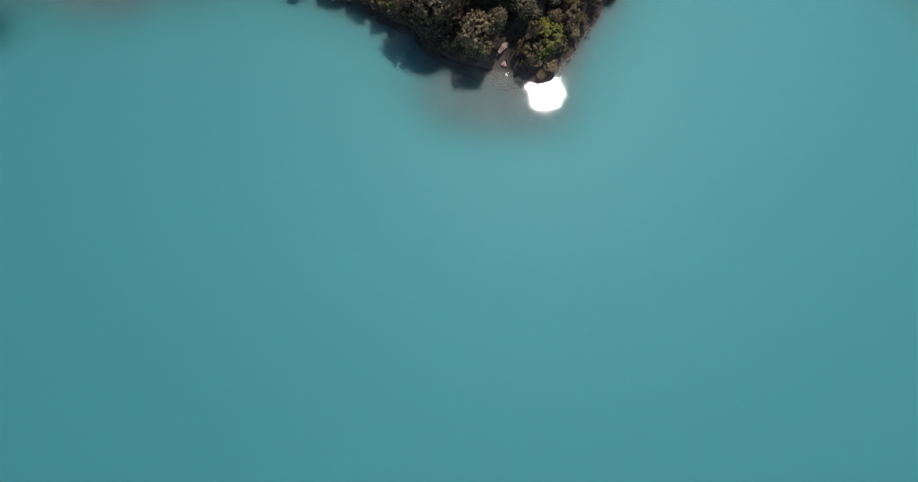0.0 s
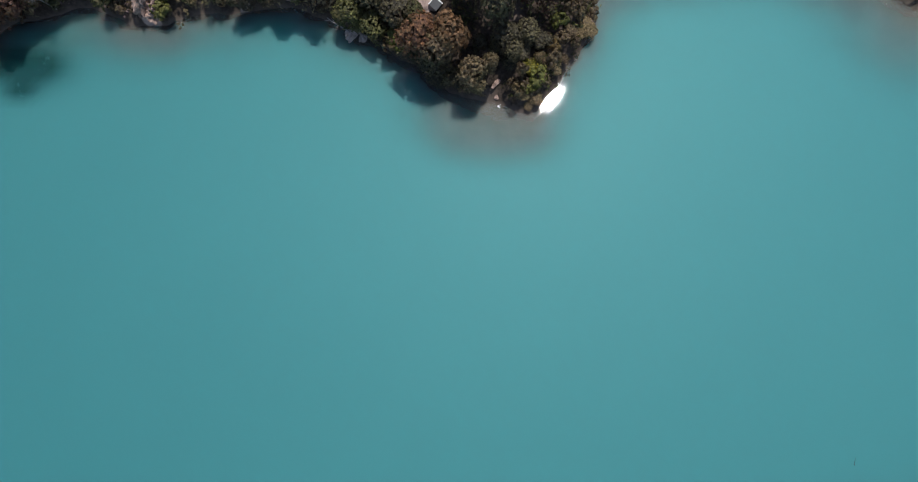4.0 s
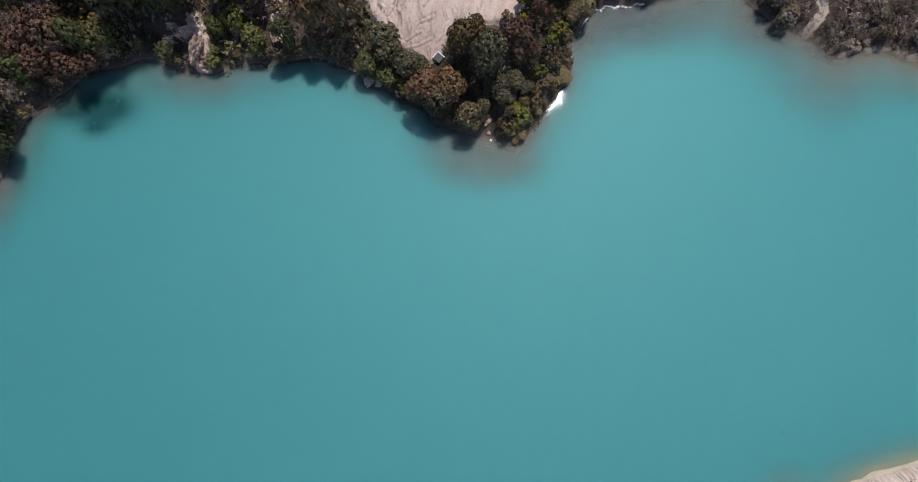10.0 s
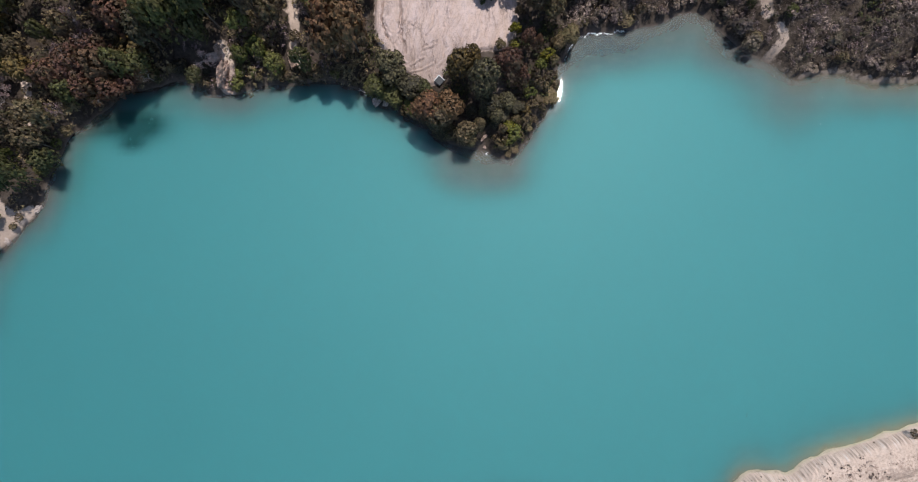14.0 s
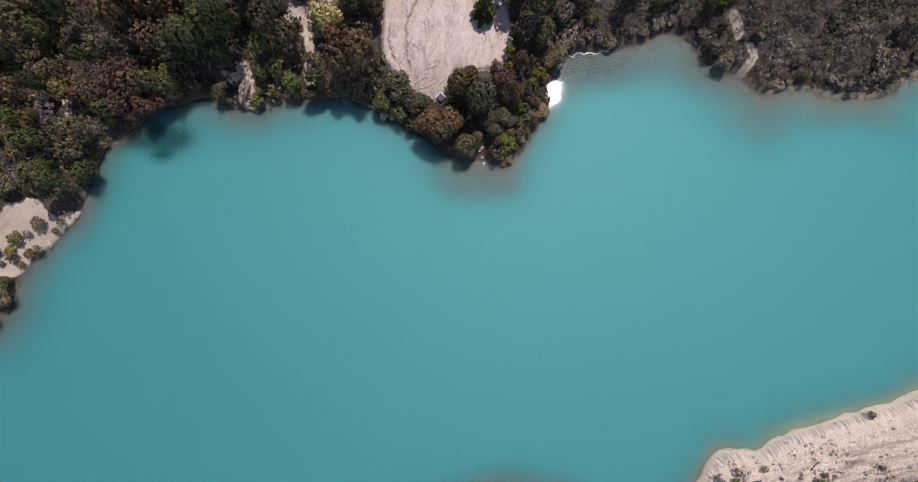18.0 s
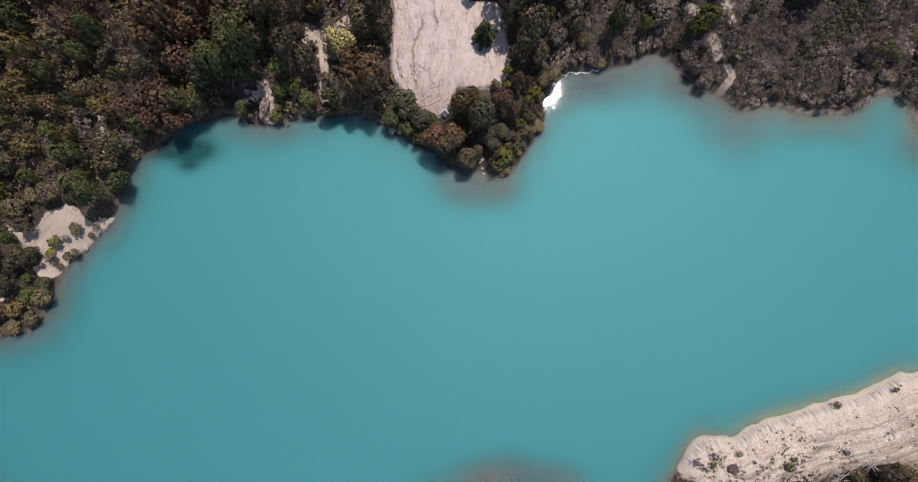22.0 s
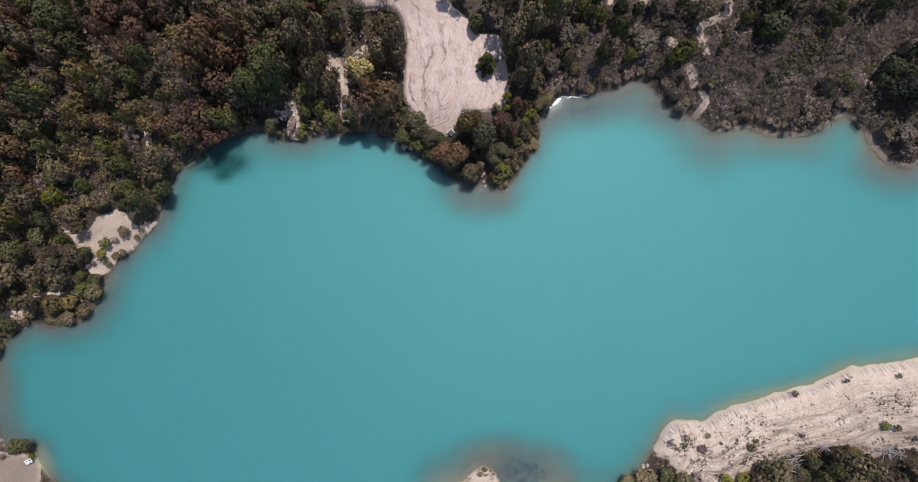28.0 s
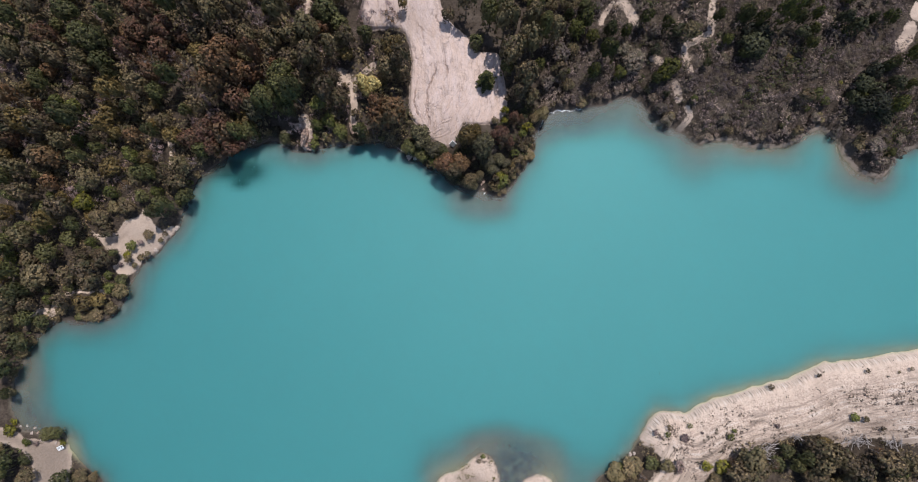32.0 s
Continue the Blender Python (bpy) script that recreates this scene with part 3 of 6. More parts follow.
def heights(x, y):
    i, j = np.searchsorted(GX, x) - 1, np.searchsorted(GY, y) - 1
    u, v = (x - GX[i]) / (GX[i + 1] - GX[i]), (y - GY[j]) / (GY[j + 1] - GY[j])
    return (Z[i, j] * (1 - u) + Z[i + 1, j] * u) * (1 - v) + (Z[i, j + 1] * (1 - u) + Z[i + 1, j + 1] * u) * v


def sample(grid, x, y):
    i, j = np.searchsorted(GX, x) - 1, np.searchsorted(GY, y) - 1
    u, v = (x - GX[i]) / (GX[i + 1] - GX[i]), (y - GY[j]) / (GY[j + 1] - GY[j])
    return (grid[i, j] * (1 - u) + grid[i + 1, j] * u) * (1 - v) + (grid[i, j + 1] * (1 - u) + grid[i + 1, j + 1] * u) * v


def bluff(name, points, reach, deep_to, tall, label, seed):
    """The clay bank at a finer grain than the ground: spurs and runnels at the water, ruts and lumps on top."""
    line = rounded(points, False, 10)
    run = np.concatenate([[0], np.cumsum(np.hypot(*np.diff(line, axis=0).T))])
    s = np.arange(0, run[-1], 0.13)
    x, y = np.interp(s, run, line[:, 0]), np.interp(s, run, line[:, 1])
    tx, ty = np.gradient(x), np.gradient(y)
    for _ in range(700):
        tx[1:-1], ty[1:-1] = (tx[:-2] + tx[1:-1] + tx[2:]) / 3, (ty[:-2] + ty[1:-1] + ty[2:]) / 3
    size = np.hypot(tx, ty)
    nx, ny = -ty / size, tx / size
    d = np.arange(0.0, deep_to, 0.14)
    S, E = np.meshgrid(s, d, indexing="ij")
    px, py = x[:, None] + nx[:, None] * E, y[:, None] + ny[:, None] * E
    slant = S + E * 0.25 + (rough(px / 1.6, py / 1.6, seed) - 0.5) * 1.8
    spur = np.abs(2 * rough(slant / 0.36, E / 3.0, seed + 3, 4) - 1)
    rim = 0.3 + 0.8 * rough(S / 7.0, S * 0, seed + 5) + spur * 1.4
    climb = np.clip((E - 0.25) / rim, 0, 1)
    top = climb**1.3 * np.clip((reach - 0.1 - E) / (reach * 0.6), 0, 1) ** 1.5
    inner = np.clip((E - 0.9) / 1.6, 0, 1)
    grooves = np.abs(2 * rough(S / 16.0, (E + (rough(px / 9, py / 9, seed + 13) - 0.5) * 2.5) / 0.55, seed + 15, 3) - 1)
    lumps = rough(px / 0.5, py / 0.5, seed + 9, 3)
    lift = 0.12 * (rough(px / 1.3, py / 1.3, seed + 17, 4) - 0.5) * np.clip(E / 0.6, 0, 1) + tall * top * (0.75 + 0.5 * rough(S / 5, E / 5, seed + 7)) + 0.2 * (lumps - 0.45) * np.clip(E, 0, 1) + inner * (grooves - 0.4) * 0.16
    edge = np.clip(np.minimum(np.minimum(S / 2.0, (s[-1] - S) / 2.0), np.minimum(E / 0.3, (deep_to - E) / 1.1)), 0, 1)
    on = np.clip((sample(bank, px, py) - 0.3) * 3, 0, 1)
    pz = heights(px, py) - 0.25 * (1 - np.minimum(edge, on)) + np.minimum(edge, on) * (0.04 + np.maximum(lift, -0.03))
    # shade painted into runnels and ruts, plus dark patches at random
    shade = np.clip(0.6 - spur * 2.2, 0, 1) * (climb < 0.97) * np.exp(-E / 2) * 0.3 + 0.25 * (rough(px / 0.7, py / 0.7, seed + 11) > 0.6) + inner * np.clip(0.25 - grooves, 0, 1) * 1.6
    zero = np.zeros(px.shape)
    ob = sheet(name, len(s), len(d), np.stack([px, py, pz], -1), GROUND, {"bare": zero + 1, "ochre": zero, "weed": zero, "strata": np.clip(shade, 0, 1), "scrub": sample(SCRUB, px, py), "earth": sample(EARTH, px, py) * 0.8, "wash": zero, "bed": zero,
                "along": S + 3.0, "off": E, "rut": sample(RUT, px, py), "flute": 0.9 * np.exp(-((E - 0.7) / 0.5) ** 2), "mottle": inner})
    ob.data.polygons.foreach_set("use_smooth", np.zeros(len(ob.data.polygons), bool))
    return tagged(ob, label, "bank", kind="structure")


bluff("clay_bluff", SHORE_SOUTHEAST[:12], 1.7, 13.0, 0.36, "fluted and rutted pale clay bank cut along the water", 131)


def washed_slope(name, label, seed):
    """The bare clay slope at a finer grain: long rills that wander down it, with broken edges."""
    gx, gy = np.arange(-17.5, 10.0, 0.09), np.arange(25.5, 57.0, 0.1)
    px, py = np.meshgrid(gx, gy, indexing="ij")
    sway = (rough(px / 7, py / 10, seed) - 0.5) * 6 + 0.0035 * (py - 40) ** 2 * 4
    across = px + sway
    fine = np.abs(2 * rough(across / 0.4, py / 7.0, seed + 3, 4) - 1)
    wide = np.abs(2 * rough(across / 2.6, py / 14.0, seed + 5, 4) - 1)
    terraces = np.abs(2 * rough((px - sway) / 3.0, (py + sway * 0.5) / 1.6, seed + 7, 4) - 1)
    some = np.clip(rough(px / 5, py / 5, seed + 9) * 3 - 1, 0, 1)
    split = np.zeros(px.shape)
    for points, wide_to in ((CRACK, 0.15), (CRACK_WEST, 0.11), (CRACK_EAST, 0.11)):
        gap, along = away(px + (rough(px / 0.8, py / 0.8, seed + 21) - 0.5) * 1.0, py, rounded(points, False, 6), False)
        split = np.maximum(split, np.clip(1.6 - gap / wide_to, 0, 1) * np.clip(rough(along / 2.5, along * 0, seed + 23) * 4 - 0.9, 0, 1))
    rill = np.zeros(px.shape)
    for points in RILLS:
        gap, _ = away(px + (rough(px / 0.7, py / 0.7, seed + 31) - 0.5) * 0.7, py, rounded(points, False, 6), False)
        rill = rill + 0.1 * np.exp(-((gap / 0.1) ** 2)) - 0.07 * np.exp(-(((gap - 0.22) / 0.09) ** 2))
    relief = rill - 0.28 * split + np.clip(fine, 0, 0.3) * 0.13 + np.clip(wide, 0, 0.1) * 0.12 + np.clip(terraces, 0, 0.06) * 0.3 * some + rough(px / 0.5, py / 0.5, seed + 11) * 0.08
    on = np.clip((sample(clearing, px, py) - 0.35) * 2.5, 0, 1)
    pz = heights(px, py) - 0.25 * (1 - on) + on * (0.22 + relief)
    # rill and terrace troughs darkened: their shade put into the clay colour
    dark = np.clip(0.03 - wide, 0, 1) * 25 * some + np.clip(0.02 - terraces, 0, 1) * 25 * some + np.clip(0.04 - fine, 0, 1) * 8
    zero = np.zeros(px.shape)
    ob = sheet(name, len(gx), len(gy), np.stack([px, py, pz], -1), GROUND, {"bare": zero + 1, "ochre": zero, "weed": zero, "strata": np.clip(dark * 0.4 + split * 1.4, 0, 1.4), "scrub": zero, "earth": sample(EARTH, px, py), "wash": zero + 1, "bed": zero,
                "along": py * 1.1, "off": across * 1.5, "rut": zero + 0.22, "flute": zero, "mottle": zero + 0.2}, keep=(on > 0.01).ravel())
    return tagged(ob, label, "slope", kind="structure")


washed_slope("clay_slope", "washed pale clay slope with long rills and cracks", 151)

# ---- building parts ----
def part(name, mesh, material, parent=None, label=""):
    """One mesh object, from a bmesh or a mesh, under a thing or a part."""
    if isinstance(mesh, bmesh.types.BMesh):
        bm, mesh = mesh, bpy.data.meshes.new(name)
        bm.to_mesh(mesh)
        bm.free()
    if material and not mesh.materials:
        mesh.materials.append(material)
    ob = new(name, mesh)
    ob.parent = parent
    return tagged(ob, label)


def mesh_of(name, verts, faces):
    mesh = bpy.data.meshes.new(name)
    mesh.from_pydata(np.asarray(verts).tolist(), [], faces if isinstance(faces, list) else faces.tolist())
    return mesh


def box(bm, size, m, bevel=0.0):
    made = bmesh.ops.create_cube(bm, size=1, matrix=m @ Matrix.Diagonal((*size, 1)))
    if bevel:
        edges = list({e for v in made["verts"] for e in v.link_edges})
        bmesh.ops.bevel(bm, geom=edges, offset=bevel, segments=2, affect="EDGES")
    return bm


def stick(verts, faces, a, b, ra, rb, sides=5):
    """A tapered limb from a to b, added to the lists."""
    a, b = Vector(a), Vector(b)
    turn = (b - a).to_track_quat("Z", "Y").to_matrix()
    first = len(verts)
    for centre, r in ((a, ra), (b, rb)):
        for k in range(sides):
            w = 2 * math.pi * k / sides
            verts.append(tuple(centre + turn @ Vector((r * math.cos(w), r * math.sin(w), 0))))
    for k in range(sides):
        faces.append((first + k, first + (k + 1) % sides, first + sides + (k + 1) % sides, first + sides + k))
    faces.append(tuple(first + sides + k for k in range(sides)))


def leaves(rng, centre, facing, size, slim=0.62):
    """Leaf blades at the given places, as corners and triangles."""
    n = len(centre)
    facing = facing / np.linalg.norm(facing, axis=1, keepdims=True)
    other = rng.normal(size=(n, 3))
    tangent = np.cross(facing, other)
    tangent /= np.linalg.norm(tangent, axis=1, keepdims=True) + 1e-9
    side = np.cross(facing, tangent)
    s = (size * rng.uniform(0.6, 1.35, n))[:, None]
    lift = facing * s * rng.uniform(-0.35, 0.35, (n, 1))
    corners = np.stack([centre + tangent * s * 1.2 + lift, centre - tangent * s * 0.7 + side * s * slim * 1.2, centre - tangent * s * 0.7 - side * s * slim * 1.2], 1)
    return corners.reshape(-1, 3), np.arange(3 * n).reshape(n, 3)


def crown_of(seed, radius, high, clumps, per_clump, leaf, heads=5, slim=0.62, low=0.3, core=30):
    """A crown of several rounded heads held up in the light, each set with leafy clumps. Gives corners, triangles and the clumps' centres."""
    rng = np.random.RandomState(seed)
    turn = np.arange(heads) * 2.4 + rng.uniform(-0.4, 0.4, heads) + seed
    first = np.arange(heads) == 0
    off = np.where(first, 0.1 * (heads > 1), rng.uniform(0.4, 0.54, heads)) * radius
    wide = np.where(first, 0.64, rng.uniform(0.34, 0.46, heads)) * radius
    top = np.where(first, 1.0, rng.uniform(0.74, 0.95, heads)) * high
    thick = np.minimum(wide * (high / radius) * np.where(first, 0.42, 0.5), (top - high * low) * 0.9)
    middle = np.stack([off * np.cos(turn), off * np.sin(turn), top - thick], 1)
    size3 = np.stack([wide, wide, thick], 1)
    centres, normals = [], []
    share = wide**2 / np.sum(wide**2)
    while len(centres) < clumps:
        h = rng.choice(heads, p=share)
        way = rng.normal(size=3)
        way[2] = abs(way[2]) * 1.3 - 0.45
        way /= np.linalg.norm(way)
        if low < 0.3 or rng.rand() < 0.7:
            scale = size3[h]
        else:
            way[2] = 0.0
            way /= np.linalg.norm(way)
            scale = size3[h] * 0.8
        p = middle[h] + way * scale * (rng.uniform(0.88, 1.06) if rng.rand() < 0.82 else rng.uniform(0.4, 1.3))
        if way[2] == 0.0:
            p[2] = rng.uniform(0.14 * high, middle[h][2])
        q = (p - middle) / size3
        q[:, 2] = np.maximum(q[:, 2], 0) if way[2] == 0.0 else q[:, 2]
        q = np.sum(q * q, 1)
        q[h] = 9
        if q.min() > 0.72:
            centres.append(p)
            normals.append(way / size3[h])
    centres, normals = np.array(centres), np.array(normals)
    normals /= np.linalg.norm(normals, axis=1, keepdims=True)
    size = radius * rng.uniform(0.04, 0.125, clumps) * (150 / clumps) ** 0.38
    way = rng.normal(size=(clumps, per_clump, 3)) + normals[:, None] * 0.9 + np.array([0, 0, 0.35])
    way /= np.linalg.norm(way, axis=2, keepdims=True)
    place = centres[:, None] + way * rng.uniform(0.55, 1.08, (clumps, per_clump, 1)) * size[:, None, None]
    facing = way * 0.75 + normals[:, None] * 0.75 + rng.normal(0, 0.28, way.shape)
    corners, _ = leaves(rng, place.reshape(-1, 3), facing.reshape(-1, 3), leaf, slim)
    # big leaves added inside each head to block sight and sun
    inner = np.repeat(np.arange(heads), core)
    way = rng.normal(size=(len(inner), 3))
    way /= np.linalg.norm(way, axis=1, keepdims=True)
    more, _ = leaves(rng, middle[inner] + way * size3[inner] * 0.7, way, 0.135 * radius, 0.7)
    corners = np.concatenate([corners, more])
    return corners, np.arange(len(corners)).reshape(-1, 3), centres


def trunk_of(seed, high, centres, thick):
    """A bent trunk with limbs reaching to the boughs."""
    rng = random.Random(seed)
    verts, faces = [], []
    fork = Vector((rng.uniform(-0.2, 0.2), rng.uniform(-0.2, 0.2), high * 0.36))
    stick(verts, faces, (0, 0, -0.5), fork * 0.55, thick, thick * 0.8, 7)
    stick(verts, faces, fork * 0.55, fork, thick * 0.8, thick * 0.62, 7)
    for c in centres[:: max(1, len(centres) // 9)]:
        c = Vector(c)
        elbow = fork.lerp(c, 0.5) + Vector((0, 0, high * 0.06))
        stick(verts, faces, fork, elbow, thick * 0.45, thick * 0.28)
        stick(verts, faces, elbow, c, thick * 0.28, thick * 0.08, 4)
    return mesh_of("trunk", verts, faces)


def pine_of(seed, radius, high, whorls, leaf):
    """A conifer: whorls of drooping sprays round a straight stem."""
    rng = np.random.RandomState(seed)
    places, facing, tips = [], [], []
    for w in range(whorls):
        t = w / (whorls - 1)
        z, reach = high * (0.16 + 0.82 * t), radius * (1 - t) ** 0.5 * (0.85 + 0.3 * rng.rand()) + 0.12
        arms = rng.randint(6, 9)
        for k in range(arms):
            a = 2 * math.pi * (k + rng.uniform(-0.3, 0.3)) / arms + w * 1.1
            r = reach * rng.uniform(0.72, 1.12)
            tips.append((r * math.cos(a), r * math.sin(a), z - 0.12 * r))
            n = max(12, int(70 * r / radius))
            s = rng.uniform(0.12, 1.0, n) ** 0.8
            spread = 0.2 * radius * (1.15 - s) * rng.normal(size=n)
            x, y = r * s * math.cos(a) - spread * math.sin(a), r * s * math.sin(a) + spread * math.cos(a)
            places.append(np.stack([x, y, z - 0.12 * r * s**2 + rng.normal(0, 0.08, n)], 1))
            facing.append(np.stack([0.4 * np.cos(a) + rng.normal(0, 0.5, n), 0.4 * np.sin(a) + rng.normal(0, 0.5, n), np.ones(n)], 1))
    corners, tris = leaves(rng, np.concatenate(places), np.concatenate(facing), leaf, 0.4)
    return corners, tris, np.array(tips)


def straight_trunk(high, tips, thick):
    verts, faces = [], []
    stick(verts, faces, (0, 0, -0.5), (0, 0, high * 0.95), thick, thick * 0.15, 7)
    for x, y, z in tips[::2]:
        stick(verts, faces, (0, 0, z + 0.1), (x * 0.9, y * 0.9, z), thick * 0.2, thick * 0.07, 3)
    return mesh_of("trunk", verts, faces)


def bare_branches(seed, radius, high, thick, depth=4):
    """A leafless tree: limbs that fork again and again."""
    rng = random.Random(seed)
    verts, faces, ends = [], [], []

    def grow(at, way, length, r, level):
        to = at + way * length
        stick(verts, faces, at, to, r, r * 0.65, 5 if level < 2 else 3)
        if level == depth:
            ends.append(to)
            return
        for _ in range(rng.choice((2, 3, 3))):
            bend = Vector((rng.gauss(0, 1), rng.gauss(0, 1), rng.gauss(0.1, 0.5)))
            grow(to, (way * 0.75 + bend.normalized() * 0.75).normalized(), length * rng.uniform(0.62, 0.85), r * 0.62, level + 1)

    for k in range(5):
        a = k * 1.257 + rng.uniform(-0.3, 0.3)
        grow(Vector((0, 0, high * 0.3)), Vector((math.cos(a), math.sin(a), 0.8)).normalized(), radius * 0.4, thick * 0.6, 1)
    stick(verts, faces, (0, 0, -0.4), (0, 0, high * 0.32), thick, thick * 0.7, 7)
    return mesh_of("branches", verts, faces), np.array(ends)


# ---- plants: patterns, each built once ----
PATTERN = {"tree": [], "small_tree": [], "near_tree": [], "shrub": [], "tuft": [], "pine": [], "dead": []}
for k in range(4):
    corners, tris, boughs = crown_of(10 + k, 3.0, 7.0, 350 + 10 * k, 12, 0.145, 5 + k % 3)
    PATTERN["tree"].append((3.0, 7.0, mesh_of("crown", corners, tris), trunk_of(k, 7.0, boughs, 0.2)))
for k in range(4):
    corners, tris, boughs = crown_of(30 + k, 1.9, 4.6, 180 + 6 * k, 11, 0.125, 4 + k % 3)
    PATTERN["small_tree"].append((1.9, 4.6, mesh_of("crown", corners, tris), trunk_of(40 + k, 4.6, boughs, 0.12)))
for k in range(4):
    corners, tris, boughs = crown_of(20 + k, 1.9, 5.4, 340 + 10 * k, 17, 0.085, 4 + k % 3)
    PATTERN["near_tree"].append((1.9, 5.4, mesh_of("crown", corners, tris), trunk_of(45 + k, 5.4, boughs, 0.14)))
for k in range(4):
    corners, tris, boughs = crown_of(50 + k, 1.3, 1.9, 58 + 3 * k, 22, 0.095, 4 + k % 2, 0.55, 0.12)
    PATTERN["shrub"].append((1.3, 1.9, mesh_of("foliage", corners, tris), trunk_of(60 + k, 1.9, boughs, 0.06)))
for k in range(3):
    corners, tris, boughs = crown_of(70 + k, 0.6, 0.8, 20, 22, 0.066, 1, 0.5, 0.1)
    PATTERN["tuft"].append((0.6, 0.8, mesh_of("foliage", corners, tris), trunk_of(80 + k, 0.8, boughs, 0.03)))
for k in range(3):
    corners, tris, tips = pine_of(90 + k, 2.2, 8.0, 13 + k, 0.2)
    PATTERN["pine"].append((2.2, 8.0, mesh_of("crown", corners, tris), straight_trunk(8.0, tips, 0.16)))
for k in range(3):
    limbs, ends = bare_branches(100 + k, 2.6, 6.0, 0.15)
    rng = np.random.RandomState(110 + k)
    place = np.repeat(ends, 9, 0) + rng.normal(0, 0.22, (len(ends) * 9, 3))
    corners, tris = leaves(rng, place, rng.normal(size=place.shape) + [0, 0, 0.6], 0.11, 0.5)
    PATTERN["dead"].append((2.6, 6.0, mesh_of("crown", corners, tris), limbs))

KIND = {
    # kind: pattern, leaf, wood, name, label, category
    "dark": ("tree", "dark", BARK, "blackwood_tree", "dense dark green gum tree in the lakeside bush", "tree"),
    "deep": ("tree", "deep", BARK, "blackwood_tree", "very dark green broad tree on the wooded point", "tree"),
    "olive": ("tree", "olive", BARK, "gum_tree", "olive brown gum tree with clumped leaves", "tree"),
    "rust": ("tree", "rust", BARK, "bloodwood_tree", "gum tree with rust brown new leaves", "tree"),
    "wine": ("tree", "wine", BARK, "bloodwood_tree", "dark reddish brown gum tree on the peninsula", "tree"),
    "green": ("tree", "green", BARK, "wattle_tree", "fresh green wattle tree in the bush", "tree"),
    "gold": ("tree", "gold", BARK, "wattle_tree", "golden olive wattle tree with rounded boughs", "tree"),
    "pale": ("tree", "pale", BARK, "wattle_tree", "pale cream flowering tree beside the clay slope", "tree"),
    "grey": ("tree", "grey", BARK, "tea_tree", "grey olive tea tree leaning over the shore", "tree"),
    "pine": ("pine", "pine", BARK, "pine_tree", "dark green conifer with layered branches", "tree"),
    "pinelight": ("pine", "pinelight", BARK, "pine_tree", "yellow green conifer with layered branches", "tree"),
    "round": ("tree", "pine", BARK, "she_oak_tree", "round dark green tree above the heath", "tree"),
    "roundlight": ("tree", "pinelight", BARK, "she_oak_tree", "round yellow green tree above the heath", "tree"),
    # near-black crowns that paint deep shade on the heath slope
    "gully": ("tree", "gully", BARK, "blackwood_tree", "dense tree on the heath, leaves blackened as deep shade", "tree"),
    "dead": ("dead", "rust", BARE_WOOD, "dying_tree", "half dead tree with pale bare branches", "tree"),
    "deadshrub": ("dead", "dead", BARE_WOOD, "dying_tree", "dry pinkish brown leafless bush", "bush"),
    "lime_tree": ("tree", "lime", BARK, "wattle_tree", "bright yellow green wattle in the low bush", "tree"),
    "lime_olive": ("tree", "gold", BARK, "tea_tree", "rounded yellow olive tea tree over the shore", "tree"),
    "heath_tree": ("tree", "scrub", BARK, "heath_bush", "tall grey brown heath bush with wiry twigs", "shrub"),
    "shrub": ("shrub", "olive", BARK, "shrub", "low olive shrub on pale clay by the water", "shrub"),
    "shrubgreen": ("shrub", "green", BARK, "shrub", "small fresh green shrub by the shore", "shrub"),
    "shrublime": ("shrub", "lime", BARK, "shrub", "bright lime green shrub by the shore", "shrub"),
    "shrubbrown": ("shrub", "brown", BARK, "shrub", "dry brown twiggy shrub on pale clay", "shrub"),
    "heath": ("shrub", "heath", BARK, "heath_bush", "grey brown heath bush with wiry twigs", "shrub"),
}
GROUPS = {"tree": "trees round the lake", "shrub": "shrubs round the lake", "bush": "shrubs round the lake"}
STOCK, TREES, PLANTED = {}, random.Random(5), []


def stock(pattern, which, kind):
    """The first plant of a pattern and a kind, kept to be copied."""
    key = (pattern, which, kind)
    if key not in STOCK:
        _, leaf, wood, name, label, category = KIND[kind]
        _, _, crown, trunk = PATTERN[pattern][which]
        root = tagged(new(name), label, category, GROUPS[category])
        root.empty_display_size = 0.3
        crown = crown.copy()
        part("foliage" if pattern in ("shrub", "tuft") else "crown", crown, LEAF[leaf], root)
        part("stem" if pattern in ("shrub", "tuft") else "trunk", trunk.copy() if not trunk.materials else trunk, wood, root)
        STOCK[key] = [root, False]
    return STOCK[key]


def dry_foot(x, y):
    """The nearest place on land for a plant that leans out over the water."""
    if value_at(D, x, y) > 0.3:
        return x, y
    ring = [(r, x + r * math.cos(a), y + r * math.sin(a)) for r in (0.4, 0.8, 1.2, 1.8, 2.4) for a in np.arange(0, 6.28, 0.39)]
    return next(((u, v) for r, u, v in ring if value_at(D, u, v) > 0.3), (x, y))


